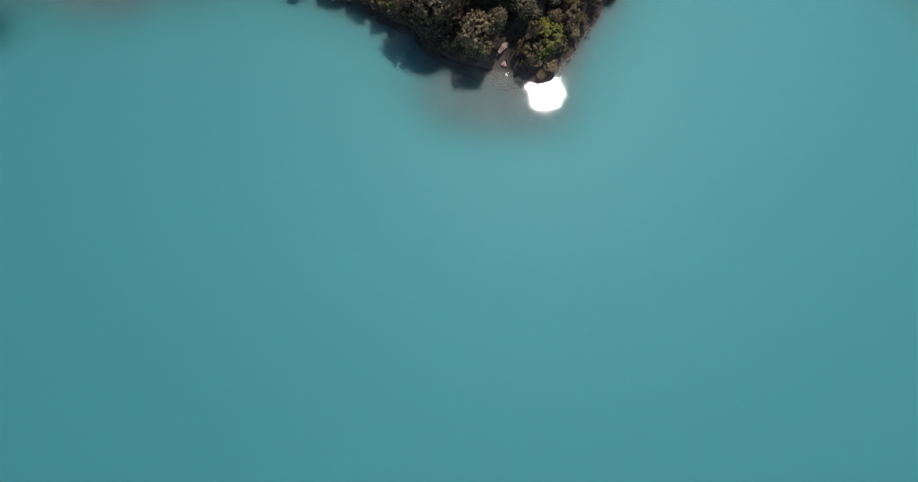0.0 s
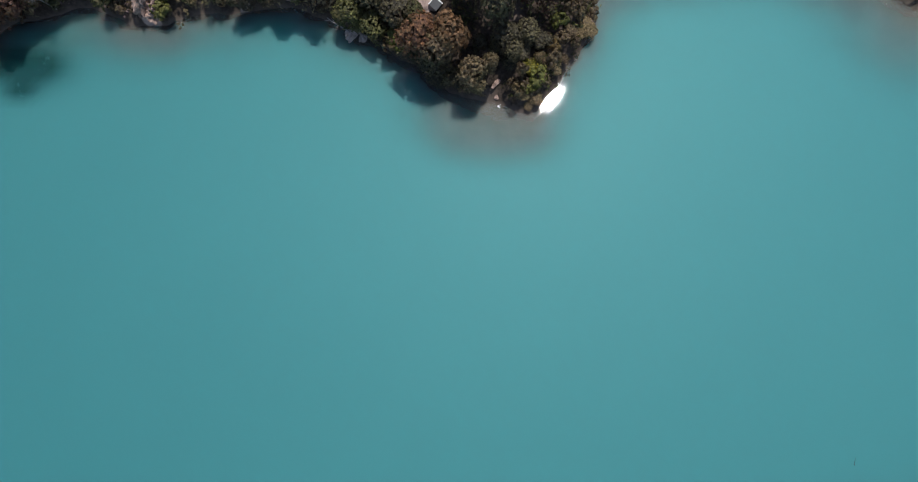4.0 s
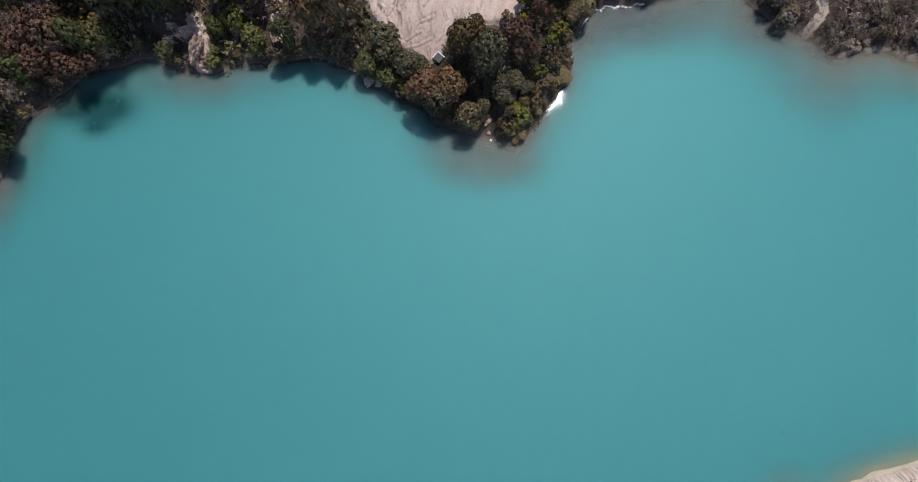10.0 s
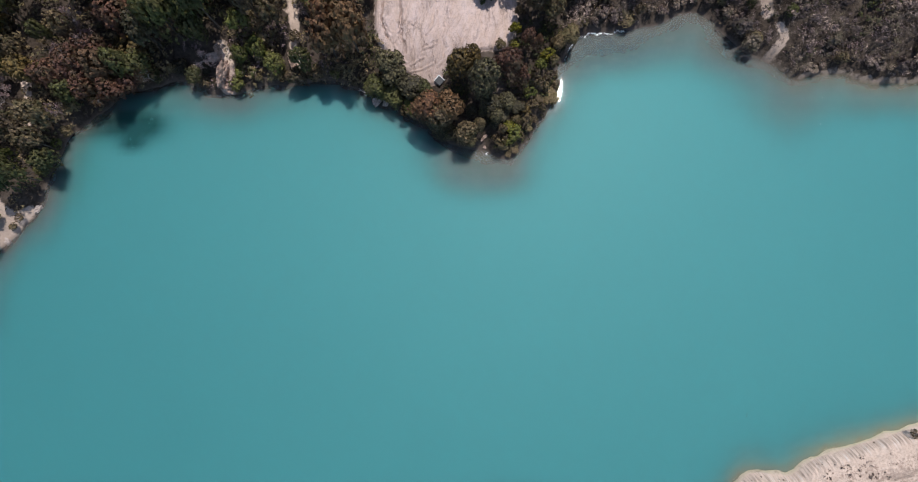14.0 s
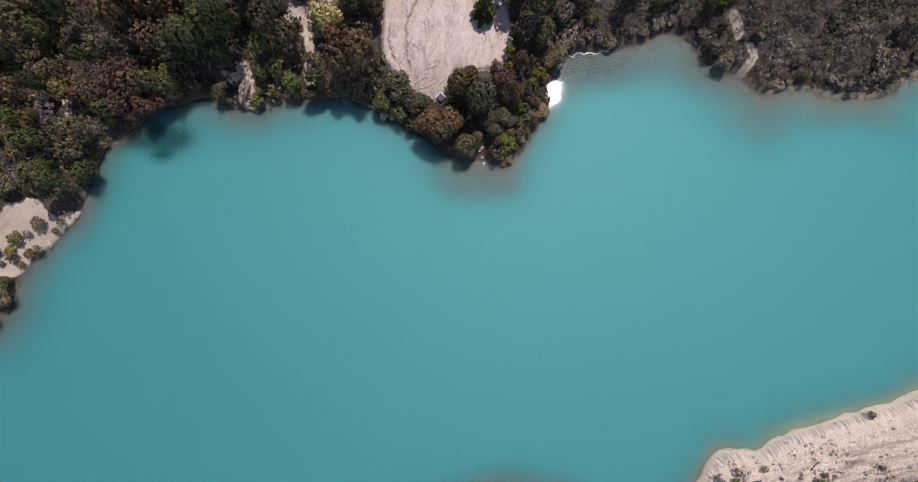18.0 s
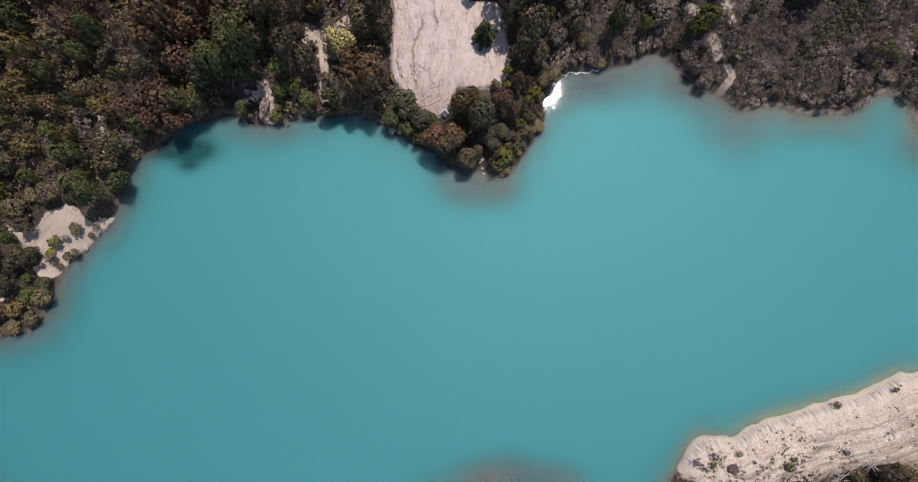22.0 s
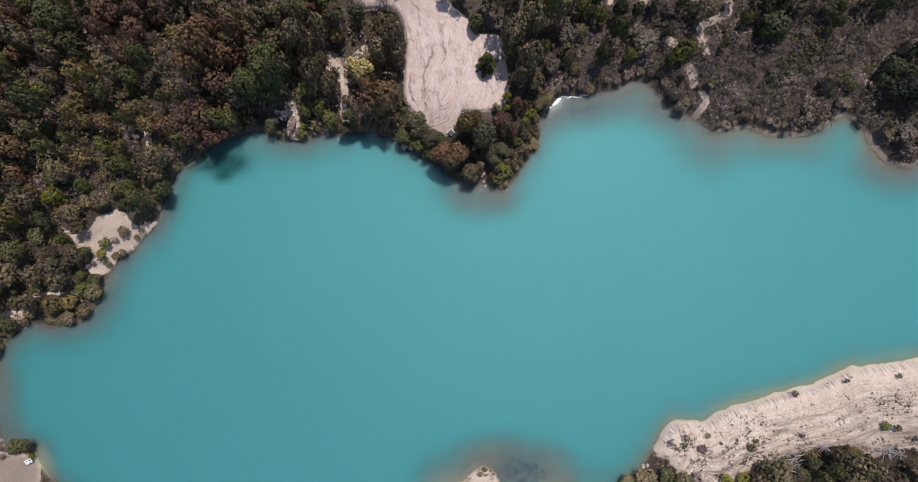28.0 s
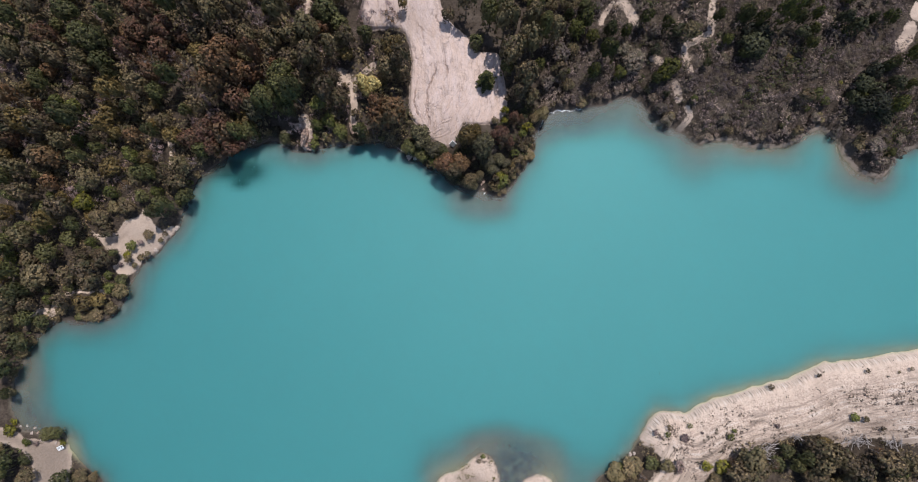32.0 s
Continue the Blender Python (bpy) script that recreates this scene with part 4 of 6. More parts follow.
def plant(*rows):
    """Plants of (kind, x, y, radius, height), each standing on the ground."""
    for kind, x, y, radius, high in rows:
        pattern = KIND[kind][0]
        near = -11 < x < 14.5 and 16 < y < 33
        radius *= 1.05 if pattern == "pine" else 1.03 if pattern == "tree" else 1.0
        if pattern == "tree":
            pattern = "near_tree" if near and radius > 0.9 else "tree" if radius > 2.35 else "small_tree"
        if pattern in ("shrub", "small_tree") and radius < 0.9:
            pattern = "tuft"
        which = TREES.randrange(len(PATTERN[pattern]))
        r0, h0, _, _ = PATTERN[pattern][which]
        rise = 0.22 if value_at(bank, x, y) > 0.5 and value_at(D, x, y) < 2.6 else 0.0
        foot_x, foot_y, lean = *dry_foot(x, y), Matrix.Identity(4)
        if (foot_x, foot_y) != (x, y):
            out = Vector((x - foot_x, y - foot_y, 0))
            out *= min(1.0, 0.27 * high / out.length)
            way = out + Vector((0, 0, high * 0.72))
            lean = Vector((0, 0, 1)).rotation_difference(way).to_matrix().to_4x4()
        m = pose(foot_x, foot_y, max(height(foot_x, foot_y), -0.12) - 0.05 + rise) @ lean @ pose(0, 0, 0, 0, 0, TREES.uniform(0, 360)) @ Matrix.Diagonal((radius / r0, radius / r0, high / h0, 1))
        kept = stock(pattern, which, kind)
        if kept[1]:
            copy_thing(kept[0], m)
        else:
            kept[0].matrix_basis, kept[1] = m, True
        PLANTED.append((x, y, radius))


# the trees and shrubs that stand out, stretch by stretch
# the wood north of the lake
plant(("rust", -37.6, 37.3, 2.2, 8.1), ("rust", -38.3, 41.8, 1.8, 7.2), ("rust", -35.2, 37.6, 2.0, 8.1), ("rust", -34.0, 39.8, 1.5, 7.2), ("wine", -38.2, 33.5, 2.4, 7.2),
      ("wine", -41.2, 29.9, 1.8, 6.3), ("wine", -35.7, 33.1, 1.9, 6.3), ("olive", -36.1, 43.8, 2.1, 7.2), ("olive", -37.1, 47.6, 1.9, 7.2), ("deadshrub", -34.3, 47.2, 1.7, 6.5),
      ("dark", -32.8, 48.6, 1.3, 6.3), ("olive", -31.2, 43.2, 2.1, 8.1), ("olive", -28.2, 43.7, 2.1, 8.1), ("olive", -30.4, 46.9, 1.8, 7.2), ("deadshrub", -27.6, 47.5, 1.9, 6.5),
      ("olive", -25.4, 43.9, 2.1, 7.2), ("dark", -30.0, 37.4, 2.5, 8.1), ("dark", -29.9, 34.3, 2.4, 9.9), ("dark", -27.6, 33.4, 2.3, 9.9), ("dark", -32.7, 33.6, 1.9, 9))
plant(("dark", -22.8, 48.1, 2.4, 7.2), ("dark", -20.5, 45.9, 1.7, 6.3), ("olive", -25.0, 39.5, 2.1, 7.2), ("olive", -27.0, 36.9, 1.7, 6.3), ("dead", -23.0, 39.5, 1.7, 5.2),
      ("olive", -19.3, 43.2, 1.9, 6.3), ("gold", -19.5, 41.5, 1.4, 4.5), ("olive", -22.0, 41.7, 1.5, 5.4), ("deadshrub", -15.8, 47.2, 2.1, 6.5), ("dark", -16.3, 44.6, 1.5, 3.15),
      ("deadshrub", -12.5, 48.5, 2.1, 6.5), ("dead", -11.7, 47.4, 1.6, 6.5), ("gold", -11.7, 41.8, 2.2, 8.1), ("olive", -12.3, 38.8, 2.3, 7.2), ("olive", -10.2, 39.5, 1.7, 6.3),
      ("olive", -9.8, 37.6, 1.2, 4.5), ("shrub", -14.4, 41.7, 0.9, 1.8), ("pale", -16.6, 36.6, 1.5, 5.85), ("pale", -14.8, 36.3, 1.5, 6.3), ("pale", -15.8, 35.3, 1.4, 5.85))
plant(("olive", -21.6, 37.1, 1.4, 4.5), ("olive", -22.6, 34.2, 1.9, 6.3), ("olive", -20.5, 33.7, 1.8, 5.4), ("green", -24.5, 33.0, 1.6, 5.4), ("rust", -13.8, 31.8, 2.0, 7.2),
      ("rust", -11.0, 30.7, 2.0, 6.75), ("rust", -13.9, 30.2, 1.7, 5.85), ("shrub", -18.5, 32.2, 0.9, 2.25), ("shrub", -20.2, 36.9, 0.7, 1.35), ("gold", -9.8, 49.7, 0.9, 2.7),
      ("olive", -2.2, 47.8, 1.4, 3.15), ("wine", -43.7, 28.2, 2.5, 6.3), ("wine", -46.2, 26.9, 2.0, 6.3), ("wine", -40.3, 27.7, 2.2, 5.85), ("wine", -38.8, 26.1, 1.7, 4.5),
      ("dead", -36.0, 27.0, 1.6, 7.8), ("dead", -41.9, 25.1, 1.5, 6.5), ("wine", -39.4, 24.7, 1.6, 5.0), ("dark", -36.6, 28.4, 1.8, 4.5), ("dark", -38.4, 28.2, 1.6, 4.0), ("dark", -44.8, 25.2, 1.5, 3.0), ("dark", -42.2, 26.6, 1.4, 3.0), ("wine", -42.9, 25.7, 1.6, 4.5), ("deadshrub", -44.2, 29.9, 1.5, 5.2))
plant(("dead", -43.4, 28.3, 2.1, 9.1), ("green", -24.9, 29.9, 1.2, 3.6), ("shrub", -25.9, 27.1, 0.9, 1.44), ("shrub", -30.2, 27.5, 0.9, 1.44), ("green", -21.1, 29.1, 1.4, 3.6),
      ("olive", -18.3, 27.7, 1.2, 2.7), ("shrub", -23.4, 27.8, 0.9, 1.8), ("green", -23.0, 30.6, 1.4, 4.05), ("dark", -17.3, 28.8, 1.4, 3.6), ("olive", -47.8, 22.2, 1.9, 5.4),
      ("olive", -48.4, 19.4, 1.9, 5.4), ("dark", -47.8, 17.3, 1.7, 4.5), ("olive", -49.5, 20.6, 1.4, 4.5))
# the western wood
plant(("dark", -74.4, 45.5, 2.2, 7.2), ("olive", -71.3, 47.6, 2.1, 6.3), ("grey", -71.6, 43.8, 1.8, 5.4), ("rust", -68.2, 42.3, 1.7, 5.4), ("dark", -65.8, 47.0, 2.4, 7.2),
      ("dark", -63.1, 42.7, 2.6, 8.1), ("dark", -60.3, 42.0, 2.6, 8.1), ("dark", -58.8, 46.4, 1.7, 6.3), ("olive", -61.4, 45.3, 1.3, 5.4), ("deadshrub", -61.2, 47.7, 1.6, 5.2),
      ("green", -75.9, 42.8, 1.5, 4.5), ("olive", -74.8, 40.3, 1.7, 5.4), ("grey", -73.1, 39.3, 1.6, 4.5), ("deadshrub", -76.0, 38.2, 1.4, 3.9), ("deadshrub", -66.8, 36.2, 1.5, 4.55),
      ("dead", -60.8, 33.8, 1.8, 5.85), ("deadshrub", -71.3, 29.3, 1.3, 3.9), ("olive", -66.8, 39.1, 1.8, 5.4), ("rust", -69.6, 37.8, 1.4, 4.5), ("olive", -63.3, 39.3, 1.4, 4.5))
plant(("dark", -60.1, 38.8, 1.9, 5.4), ("dark", -58.8, 36.7, 1.7, 5.4), ("olive", -63.1, 37.0, 1.5, 4.5), ("green", -65.8, 36.9, 1.1, 3.6), ("gold", -72.4, 34.3, 1.6, 5.4),
      ("rust", -74.8, 32.7, 1.9, 5.4), ("green", -68.2, 32.5, 2.1, 5.4), ("green", -65.5, 31.9, 2.1, 5.4), ("green", -67.0, 30.6, 1.5, 4.5), ("gold", -57.1, 33.4, 1.9, 6.3),
      ("gold", -58.9, 30.8, 2.1, 6.3), ("dark", -55.1, 31.2, 2.1, 5.4), ("olive", -54.1, 35.1, 1.7, 5.4), ("dark", -50.9, 33.9, 1.7, 5.4), ("dark", -73.8, 30.3, 1.5, 5.4),
      ("rust", -71.0, 31.5, 1.4, 4.5), ("dark", -69.5, 34.8, 1.5, 5.4), ("olive", -63.5, 33.8, 1.5, 4.5), ("wine", -54.6, 44.3, 2.3, 7.2), ("wine", -50.1, 45.1, 2.2, 7.2))
plant(("wine", -55.5, 40.9, 1.7, 6.3), ("wine", -51.0, 41.8, 2.1, 6.3), ("dead", -52.1, 39.2, 3.1, 10.4), ("dead", -50.6, 38.3, 2.3, 9.1), ("wine", -51.9, 37.3, 1.7, 5.4),
      ("wine", -52.5, 47.1, 1.9, 7.2), ("rust", -40.2, 41.3, 2.4, 8.1), ("rust", -38.9, 37.6, 2.1, 8.1), ("olive", -41.0, 46.6, 2.1, 7.2), ("olive", -44.4, 47.4, 1.9, 7.2),
      ("dark", -47.6, 47.5, 1.7, 7.2), ("dead", -45.4, 36.7, 1.9, 7.8), ("dead", -47.1, 39.4, 1.9, 9.1), ("dark", -48.2, 36.4, 1.7, 5.4), ("deadshrub", -43.6, 33.2, 2.1, 6.5),
      ("deadshrub", -42.6, 31.4, 1.9, 5.85), ("olive", -44.1, 32.1, 1.3, 3.6), ("deadshrub", -45.4, 29.8, 1.6, 5.2), ("rust", -41.0, 35.0, 1.7, 6.3), ("dark", -46.7, 31.4, 1.6, 4.5))
# the western shore, its sand and the landing
plant(("olive", -74.6, 27.9, 2.1, 5.4), ("gold", -71.3, 28.1, 1.8, 5.4), ("olive", -68.7, 27.3, 1.7, 5.4), ("olive", -66.4, 25.5, 1.7, 5.4), ("green", -64.8, 26.0, 1.6, 4.5),
      ("dark", -63.4, 28.8, 2.1, 6.3), ("gold", -59.3, 28.5, 2.1, 6.3), ("gold", -57.9, 27.1, 1.5, 5.4), ("rust", -55.1, 26.9, 2.0, 6.3), ("dark", -52.0, 27.7, 1.8, 5.4),
      ("deadshrub", -52.4, 25.7, 1.6, 3.9), ("grey", -50.5, 29.6, 1.5, 4.5), ("dark", -63.0, 22.7, 2.2, 6.3), ("olive", -69.8, 23.2, 1.9, 5.4), ("gold", -76.8, 23.7, 1.3, 3.6),
      ("rust", -68.1, 22.7, 1.6, 4.5), ("olive", -73.6, 21.1, 1.6, 4.5), ("dark", -75.9, 19.7, 1.8, 4.5), ("gold", -59.2, 21.6, 2.0, 5.4), ("rust", -69.3, 18.9, 2.0, 5.4))
plant(("olive", -72.8, 17.2, 1.7, 4.5), ("olive", -62.0, 19.3, 1.7, 4.5), ("dark", -55.1, 21.1, 2.2, 6.3), ("green", -55.1, 23.2, 1.6, 5.4), ("dark", -52.1, 20.6, 2.0, 5.4),
      ("dark", -64.9, 18.5, 1.8, 4.5), ("green", -59.6, 17.4, 1.7, 4.5), ("lime_tree", -64.2, 15.8, 1.9, 4.05), ("dark", -54.7, 16.9, 1.8, 4.5), ("green", -52.1, 17.7, 1.8, 5.4),
      ("dark", -51.7, 14.2, 1.9, 5.4), ("dark", -50.2, 15.4, 1.5, 4.5), ("grey", -57.2, 15.2, 1.8, 3.15), ("dark", -75.3, 16.6, 2.0, 4.5), ("dark", -72.0, 14.7, 2.1, 4.5),
      ("olive", -67.2, 14.5, 2.0, 4.5), ("gold", -69.0, 12.5, 1.5, 4.5), ("green", -70.5, 11.5, 1.8, 4.5), ("dark", -65.0, 11.8, 2.0, 4.5), ("grey", -61.6, 13.1, 1.9, 3.6))
plant(("dark", -75.0, 11.3, 2.0, 4.5), ("dead", -57.5, 18.9, 1.5, 4.55), ("deadshrub", -66.2, 17.6, 1.4, 3.9), ("rust", -74.4, 25.7, 1.5, 4.5), ("olive", -76.9, 26.2, 1.4, 4.5),
      ("dark", -60.9, 24.5, 1.7, 4.5), ("grey", -59.6, 15.1, 1.4, 3.15), ("dark", -76.0, 8.5, 2.0, 4.5), ("olive", -72.9, 9.9, 1.8, 4.5), ("dark", -67.2, 9.8, 2.2, 4.5),
      ("dark", -69.6, 7.0, 2.0, 4.5), ("green", -63.4, 9.1, 1.6, 4.05), ("green", -62.6, 7.8, 1.2, 3.15), ("olive", -62.0, 7.0, 1.2, 2.7), ("grey", -74.2, 6.4, 1.9, 3.6),
      ("dark", -75.3, 3.8, 1.9, 4.5), ("green", -76.7, 6.3, 1.5, 4.05), ("olive", -71.2, 3.0, 2.2, 4.05), ("olive", -66.3, 3.3, 1.8, 4.05), ("dark", -66.9, 1.3, 1.4, 3.6))
plant(("olive", -63.0, 4.1, 1.9, 4.05), ("olive", -62.3, 2.1, 1.6, 3.6), ("olive", -61.0, 6.2, 1.6, 2.7), ("dark", -59.6, 7.2, 1.2, 2.34), ("rust", -62.3, 5.6, 1.2, 2.34),
      ("dark", -58.9, 2.8, 1.7, 3.15), ("grey", -58.7, 0.8, 1.6, 2.7), ("green", -60.2, 1.2, 1.4, 2.7), ("lime_olive", -64.4, -1.5, 1.8, 3.15), ("lime_olive", -62.1, -0.8, 1.6, 2.88),
      ("grey", -60.6, -2.4, 1.5, 2.34), ("grey", -63.2, -3.5, 1.5, 1.98), ("grey", -64.8, -3.7, 1.1, 1.8), ("olive", -67.3, -0.9, 1.5, 3.15), ("grey", -68.9, -2.5, 1.2, 1.98),
      ("olive", -75.3, -0.6, 2.0, 4.5), ("dark", -73.7, 0.6, 1.7, 4.05), ("dark", -73.6, -4.1, 1.7, 3.6), ("olive", -76.5, -4.5, 1.7, 3.6), ("dark", -71.9, -4.6, 1.4, 2.34))
plant(("grey", -73.3, -5.8, 1.1, 1.8), ("dark", -74.9, -7.9, 2.0, 3.6), ("olive", -76.7, -7.9, 1.7, 3.6), ("green", -70.6, -0.9, 1.4, 2.7), ("dead", -68.9, -1.7, 1.3, 3.9),
      ("olive", -73.1, -1.7, 1.4, 3.15), ("shrub", -54.4, 10.6, 1.6, 1.8), ("shrubgreen", -57.2, 8.6, 1.1, 1.53), ("shrubbrown", -55.9, 9.2, 0.7, 0.99), ("shrublime", -58.2, 7.0, 0.9, 0.9),
      ("shrub", -56.1, 6.6, 1.1, 1.35), ("shrub", -54.7, 7.2, 0.8, 1.17), ("shrub", -52.7, 9.7, 0.9, 1.17), ("shrub", -51.9, 10.8, 0.7, 1.08), ("shrub", -57.1, 5.3, 0.9, 1.26),
      ("shrub", -57.7, 6.3, 0.8, 1.08), ("shrubbrown", -59.3, 5.3, 0.5, 0.63), ("dark", -76.3, -11.8, 2.2, 4.5), ("grey", -75.6, -10.0, 1.4, 2.7), ("dark", -76.6, -16.7, 1.6, 4.5))
plant(("grey", -76.2, -13.0, 1.0, 2.7), ("shrublime", -76.5, -23.1, 1.3, 1.62), ("shrublime", -76.4, -22.0, 0.8, 1.08), ("shrubgreen", -73.6, -25.1, 0.9, 1.35), ("dark", -69.7, -23.4, 1.4, 2.16),
      ("dark", -68.1, -23.6, 1.2, 2.16), ("dark", -70.3, -24.4, 0.8, 1.62), ("shrublime", -67.7, -25.3, 0.6, 0.72), ("dark", -74.8, -27.2, 2.0, 3.6), ("dark", -73.0, -27.9, 1.4, 3.6),
      ("olive", -71.9, -30.3, 1.6, 2.7), ("dark", -66.0, -30.7, 1.7, 2.25), ("grey", -63.8, -30.5, 1.4, 1.98), ("grey", -62.0, -31.0, 1.1, 1.8), ("shrubbrown", -72.1, -25.4, 0.6, 0.81),
      ("dark", -75.0, -29.3, 1.4, 3.6))
# the slope and the conifers in the northeast
plant(("dark", 2.4, 43.6, 2.0, 7), ("dark", 4.8, 47.0, 2.4, 9), ("olive", 7.2, 45.0, 2.0, 8), ("dark", 9.2, 48.4, 1.8, 8), ("olive", 8.5, 40.4, 2.2, 7),
      ("dark", 7.8, 39.0, 1.4, 5), ("olive", 11.3, 42.5, 2.1, 7), ("olive", 11.2, 36.9, 2.0, 6.5), ("grey", 12.2, 34.8, 1.9, 6), ("olive", 9.9, 35.0, 1.4, 5),
      ("grey", 14.4, 32.5, 1.5, 4), ("grey", 13.2, 31.8, 1.1, 3), ("round", 13.6, 40.6, 1.2, 4.5), ("shrub", 8.0, 34.6, 0.9, 2.2), ("olive", 11.7, 45.9, 1.8, 8),
      ("dark", 15.0, 48.2, 1.7, 7), ("olive", 15.6, 45.2, 1.8, 6), ("heath_tree", 17.3, 42.4, 1.9, 4), ("heath_tree", 15.0, 37.6, 1.6, 4), ("dark", 13.6, 44.6, 1.3, 6))
plant(("pine", 4.4, 37.3, 1.6, 5.6), ("olive", 0.8, 48.8, 1.7, 6), ("round", 19.6, 46.0, 1.6, 6.3), ("round", 18.3, 48.4, 1.5, 6.3), ("round", 21.2, 47.7, 1.7, 7.2),
      ("roundlight", 22.7, 45.4, 1.3, 4.5), ("round", 25.0, 42.5, 1.9, 5.4), ("round", 22.9, 39.1, 1.5, 4.5), ("round", 27.9, 39.7, 1.3, 4.05), ("heath_tree", 30.1, 41.7, 2.3, 4),
      ("heath_tree", 28.4, 43.8, 1.5, 4), ("round", 31.7, 48.2, 1.8, 7.2), ("round", 35.5, 47.5, 1.7, 6.3), ("round", 28.3, 45.9, 1.2, 4.05), ("roundlight", 36.3, 40.4, 1.9, 4.5),
      ("roundlight", 35.4, 39.4, 1.5, 4.05), ("round", 34.3, 38.6, 1.3, 3.15), ("round", 42.6, 41.1, 1.3, 3.15), ("green", 41.0, 35.3, 1.1, 2.5), ("round", 36.4, 36.4, 1.0, 2.7))
plant(("heath_tree", 35.5, 33.9, 1.3, 3), ("heath_tree", 37.0, 31.9, 1.3, 2.6), ("heath_tree", 33.7, 46.7, 1.5, 4), ("olive", 39.2, 45.8, 1.5, 3.5), ("gully", 50.2, 43.8, 2.8, 5.4),
      ("round", 48.8, 42.5, 1.3, 3.15), ("round", 53.7, 47.7, 2.2, 8.1), ("round", 50.3, 47.4, 1.8, 8.1), ("round", 47.4, 47.2, 1.4, 6.3), ("round", 57.2, 47.9, 1.8, 7.2),
      ("round", 60.2, 48.7, 1.5, 7.2), ("round", 60.3, 46.4, 1.2, 3.6), ("round", 59.8, 43.9, 1.3, 4.05), ("round", 72.7, 48.2, 1.9, 7.2), ("round", 69.6, 47.8, 1.4, 6.3),
      ("gully", 71.4, 33.7, 2.3, 5.85), ("gully", 69.4, 33.9, 1.7, 4.5), ("round", 74.1, 33.4, 1.7, 4.5), ("gully", 73.0, 31.8, 1.7, 4.0), ("roundlight", 76.4, 34.2, 1.3, 3.6), ("roundlight", 69.7, 35.9, 1.3, 4.05))
plant(("green", 62.1, 36.1, 1.6, 3), ("olive", 59.5, 35.3, 1.3, 2.6), ("green", 64.0, 35.0, 1.2, 2.4), ("round", 74.2, 41.0, 1.8, 4.5), ("round", 76.3, 41.8, 1.5, 5.4),
      ("round", 72.3, 39.9, 1.2, 3.6), ("round", 77.6, 37.6, 1.4, 4.5), ("round", 60.9, 33.8, 1.0, 1.98), ("round", 67.8, 36.0, 1.0, 2.34), ("heath_tree", 56.0, 43.3, 1.7, 3),
      ("heath_tree", 52.7, 45.6, 1.1, 3), ("gold", 57.2, 42.5, 0.9, 1.6), ("shrublime", 66.8, 38.4, 0.5, 1), ("heath_tree", 46.6, 32.1, 1.4, 2.4), ("heath_tree", 51.1, 36.8, 1.5, 2.6),
      ("heath_tree", 72.8, 27.2, 1.6, 2.6), ("heath_tree", 75.2, 24.9, 1.2, 2), ("heath_tree", 71.0, 29.0, 1.2, 2), ("heath_tree", 67.1, 30.1, 1.4, 2.2), ("heath_tree", 78.0, 29.1, 1.5, 2.6))
plant(("round", 75.7, 26.1, 0.9, 1.62), ("round", 57.7, 32.0, 1.2, 1.8), ("round", 56.9, 30.9, 0.9, 1.44), ("heath_tree", 62.9, 32.4, 1.3, 2.2), ("round", 45.5, 44.4, 1.1, 3.6),
      ("round", 44.1, 48.6, 1.1, 3.6))
# blackened trees added where the heath has dark voids of shade
plant(("gully", 69.4, 37.4, 1.8, 4.5), ("gully", 70.6, 39.2, 1.7, 5.0), ("gully", 68.6, 35.4, 1.6, 3.5), ("gully", 71.4, 36.6, 1.6, 4.0), ("gully", 49.0, 46.2, 1.7, 5.0), ("gully", 51.2, 46.0, 1.6, 5.0), ("gully", 58.6, 46.0, 1.6, 4.5), ("gully", 52.6, 44.9, 1.5, 4.0), ("gully", 67.4, 47.0, 1.7, 5.5), ("gully", 65.4, 48.2, 1.5, 5.5), ("gully", 37.4, 46.4, 1.5, 4.5), ("gully", 75.0, 37.6, 1.6, 4.5), ("gully", 34.0, 43.4, 1.3, 3.5))
# the wooded point
plant(("deep", -7.0, 28.3, 1.9, 5.5), ("deep", -6.5, 27.1, 1.8, 5), ("dark", -9.0, 26.2, 1.5, 4), ("deep", -4.8, 25.7, 1.9, 4.5), ("dark", -3.1, 25.7, 1.3, 3.5),
      ("dark", -6.8, 25.1, 1.4, 3.5), ("dark", -8.3, 25.4, 1.0, 3), ("green", -4.6, 24.1, 1.2, 3), ("dark", -9.4, 27.2, 1.1, 4), ("grey", -6.1, 24.1, 0.7, 1.6),
      ("grey", -5.4, 23.5, 0.7, 1.4), ("rust", -2.7, 22.8, 2.1, 7.5), ("rust", -0.1, 22.9, 1.9, 7), ("olive", -1.3, 22.0, 1.8, 6.8), ("olive", 1.9, 20.3, 1.5, 5.5),
      ("olive", 3.4, 21.2, 0.9, 4.5), ("olive", 2.2, 19.6, 1.1, 4), ("gold", 1.2, 27.2, 1.8, 7.5), ("gold", 2.6, 27.9, 1.4, 7), ("deep", 3.9, 25.4, 2.1, 8.5))
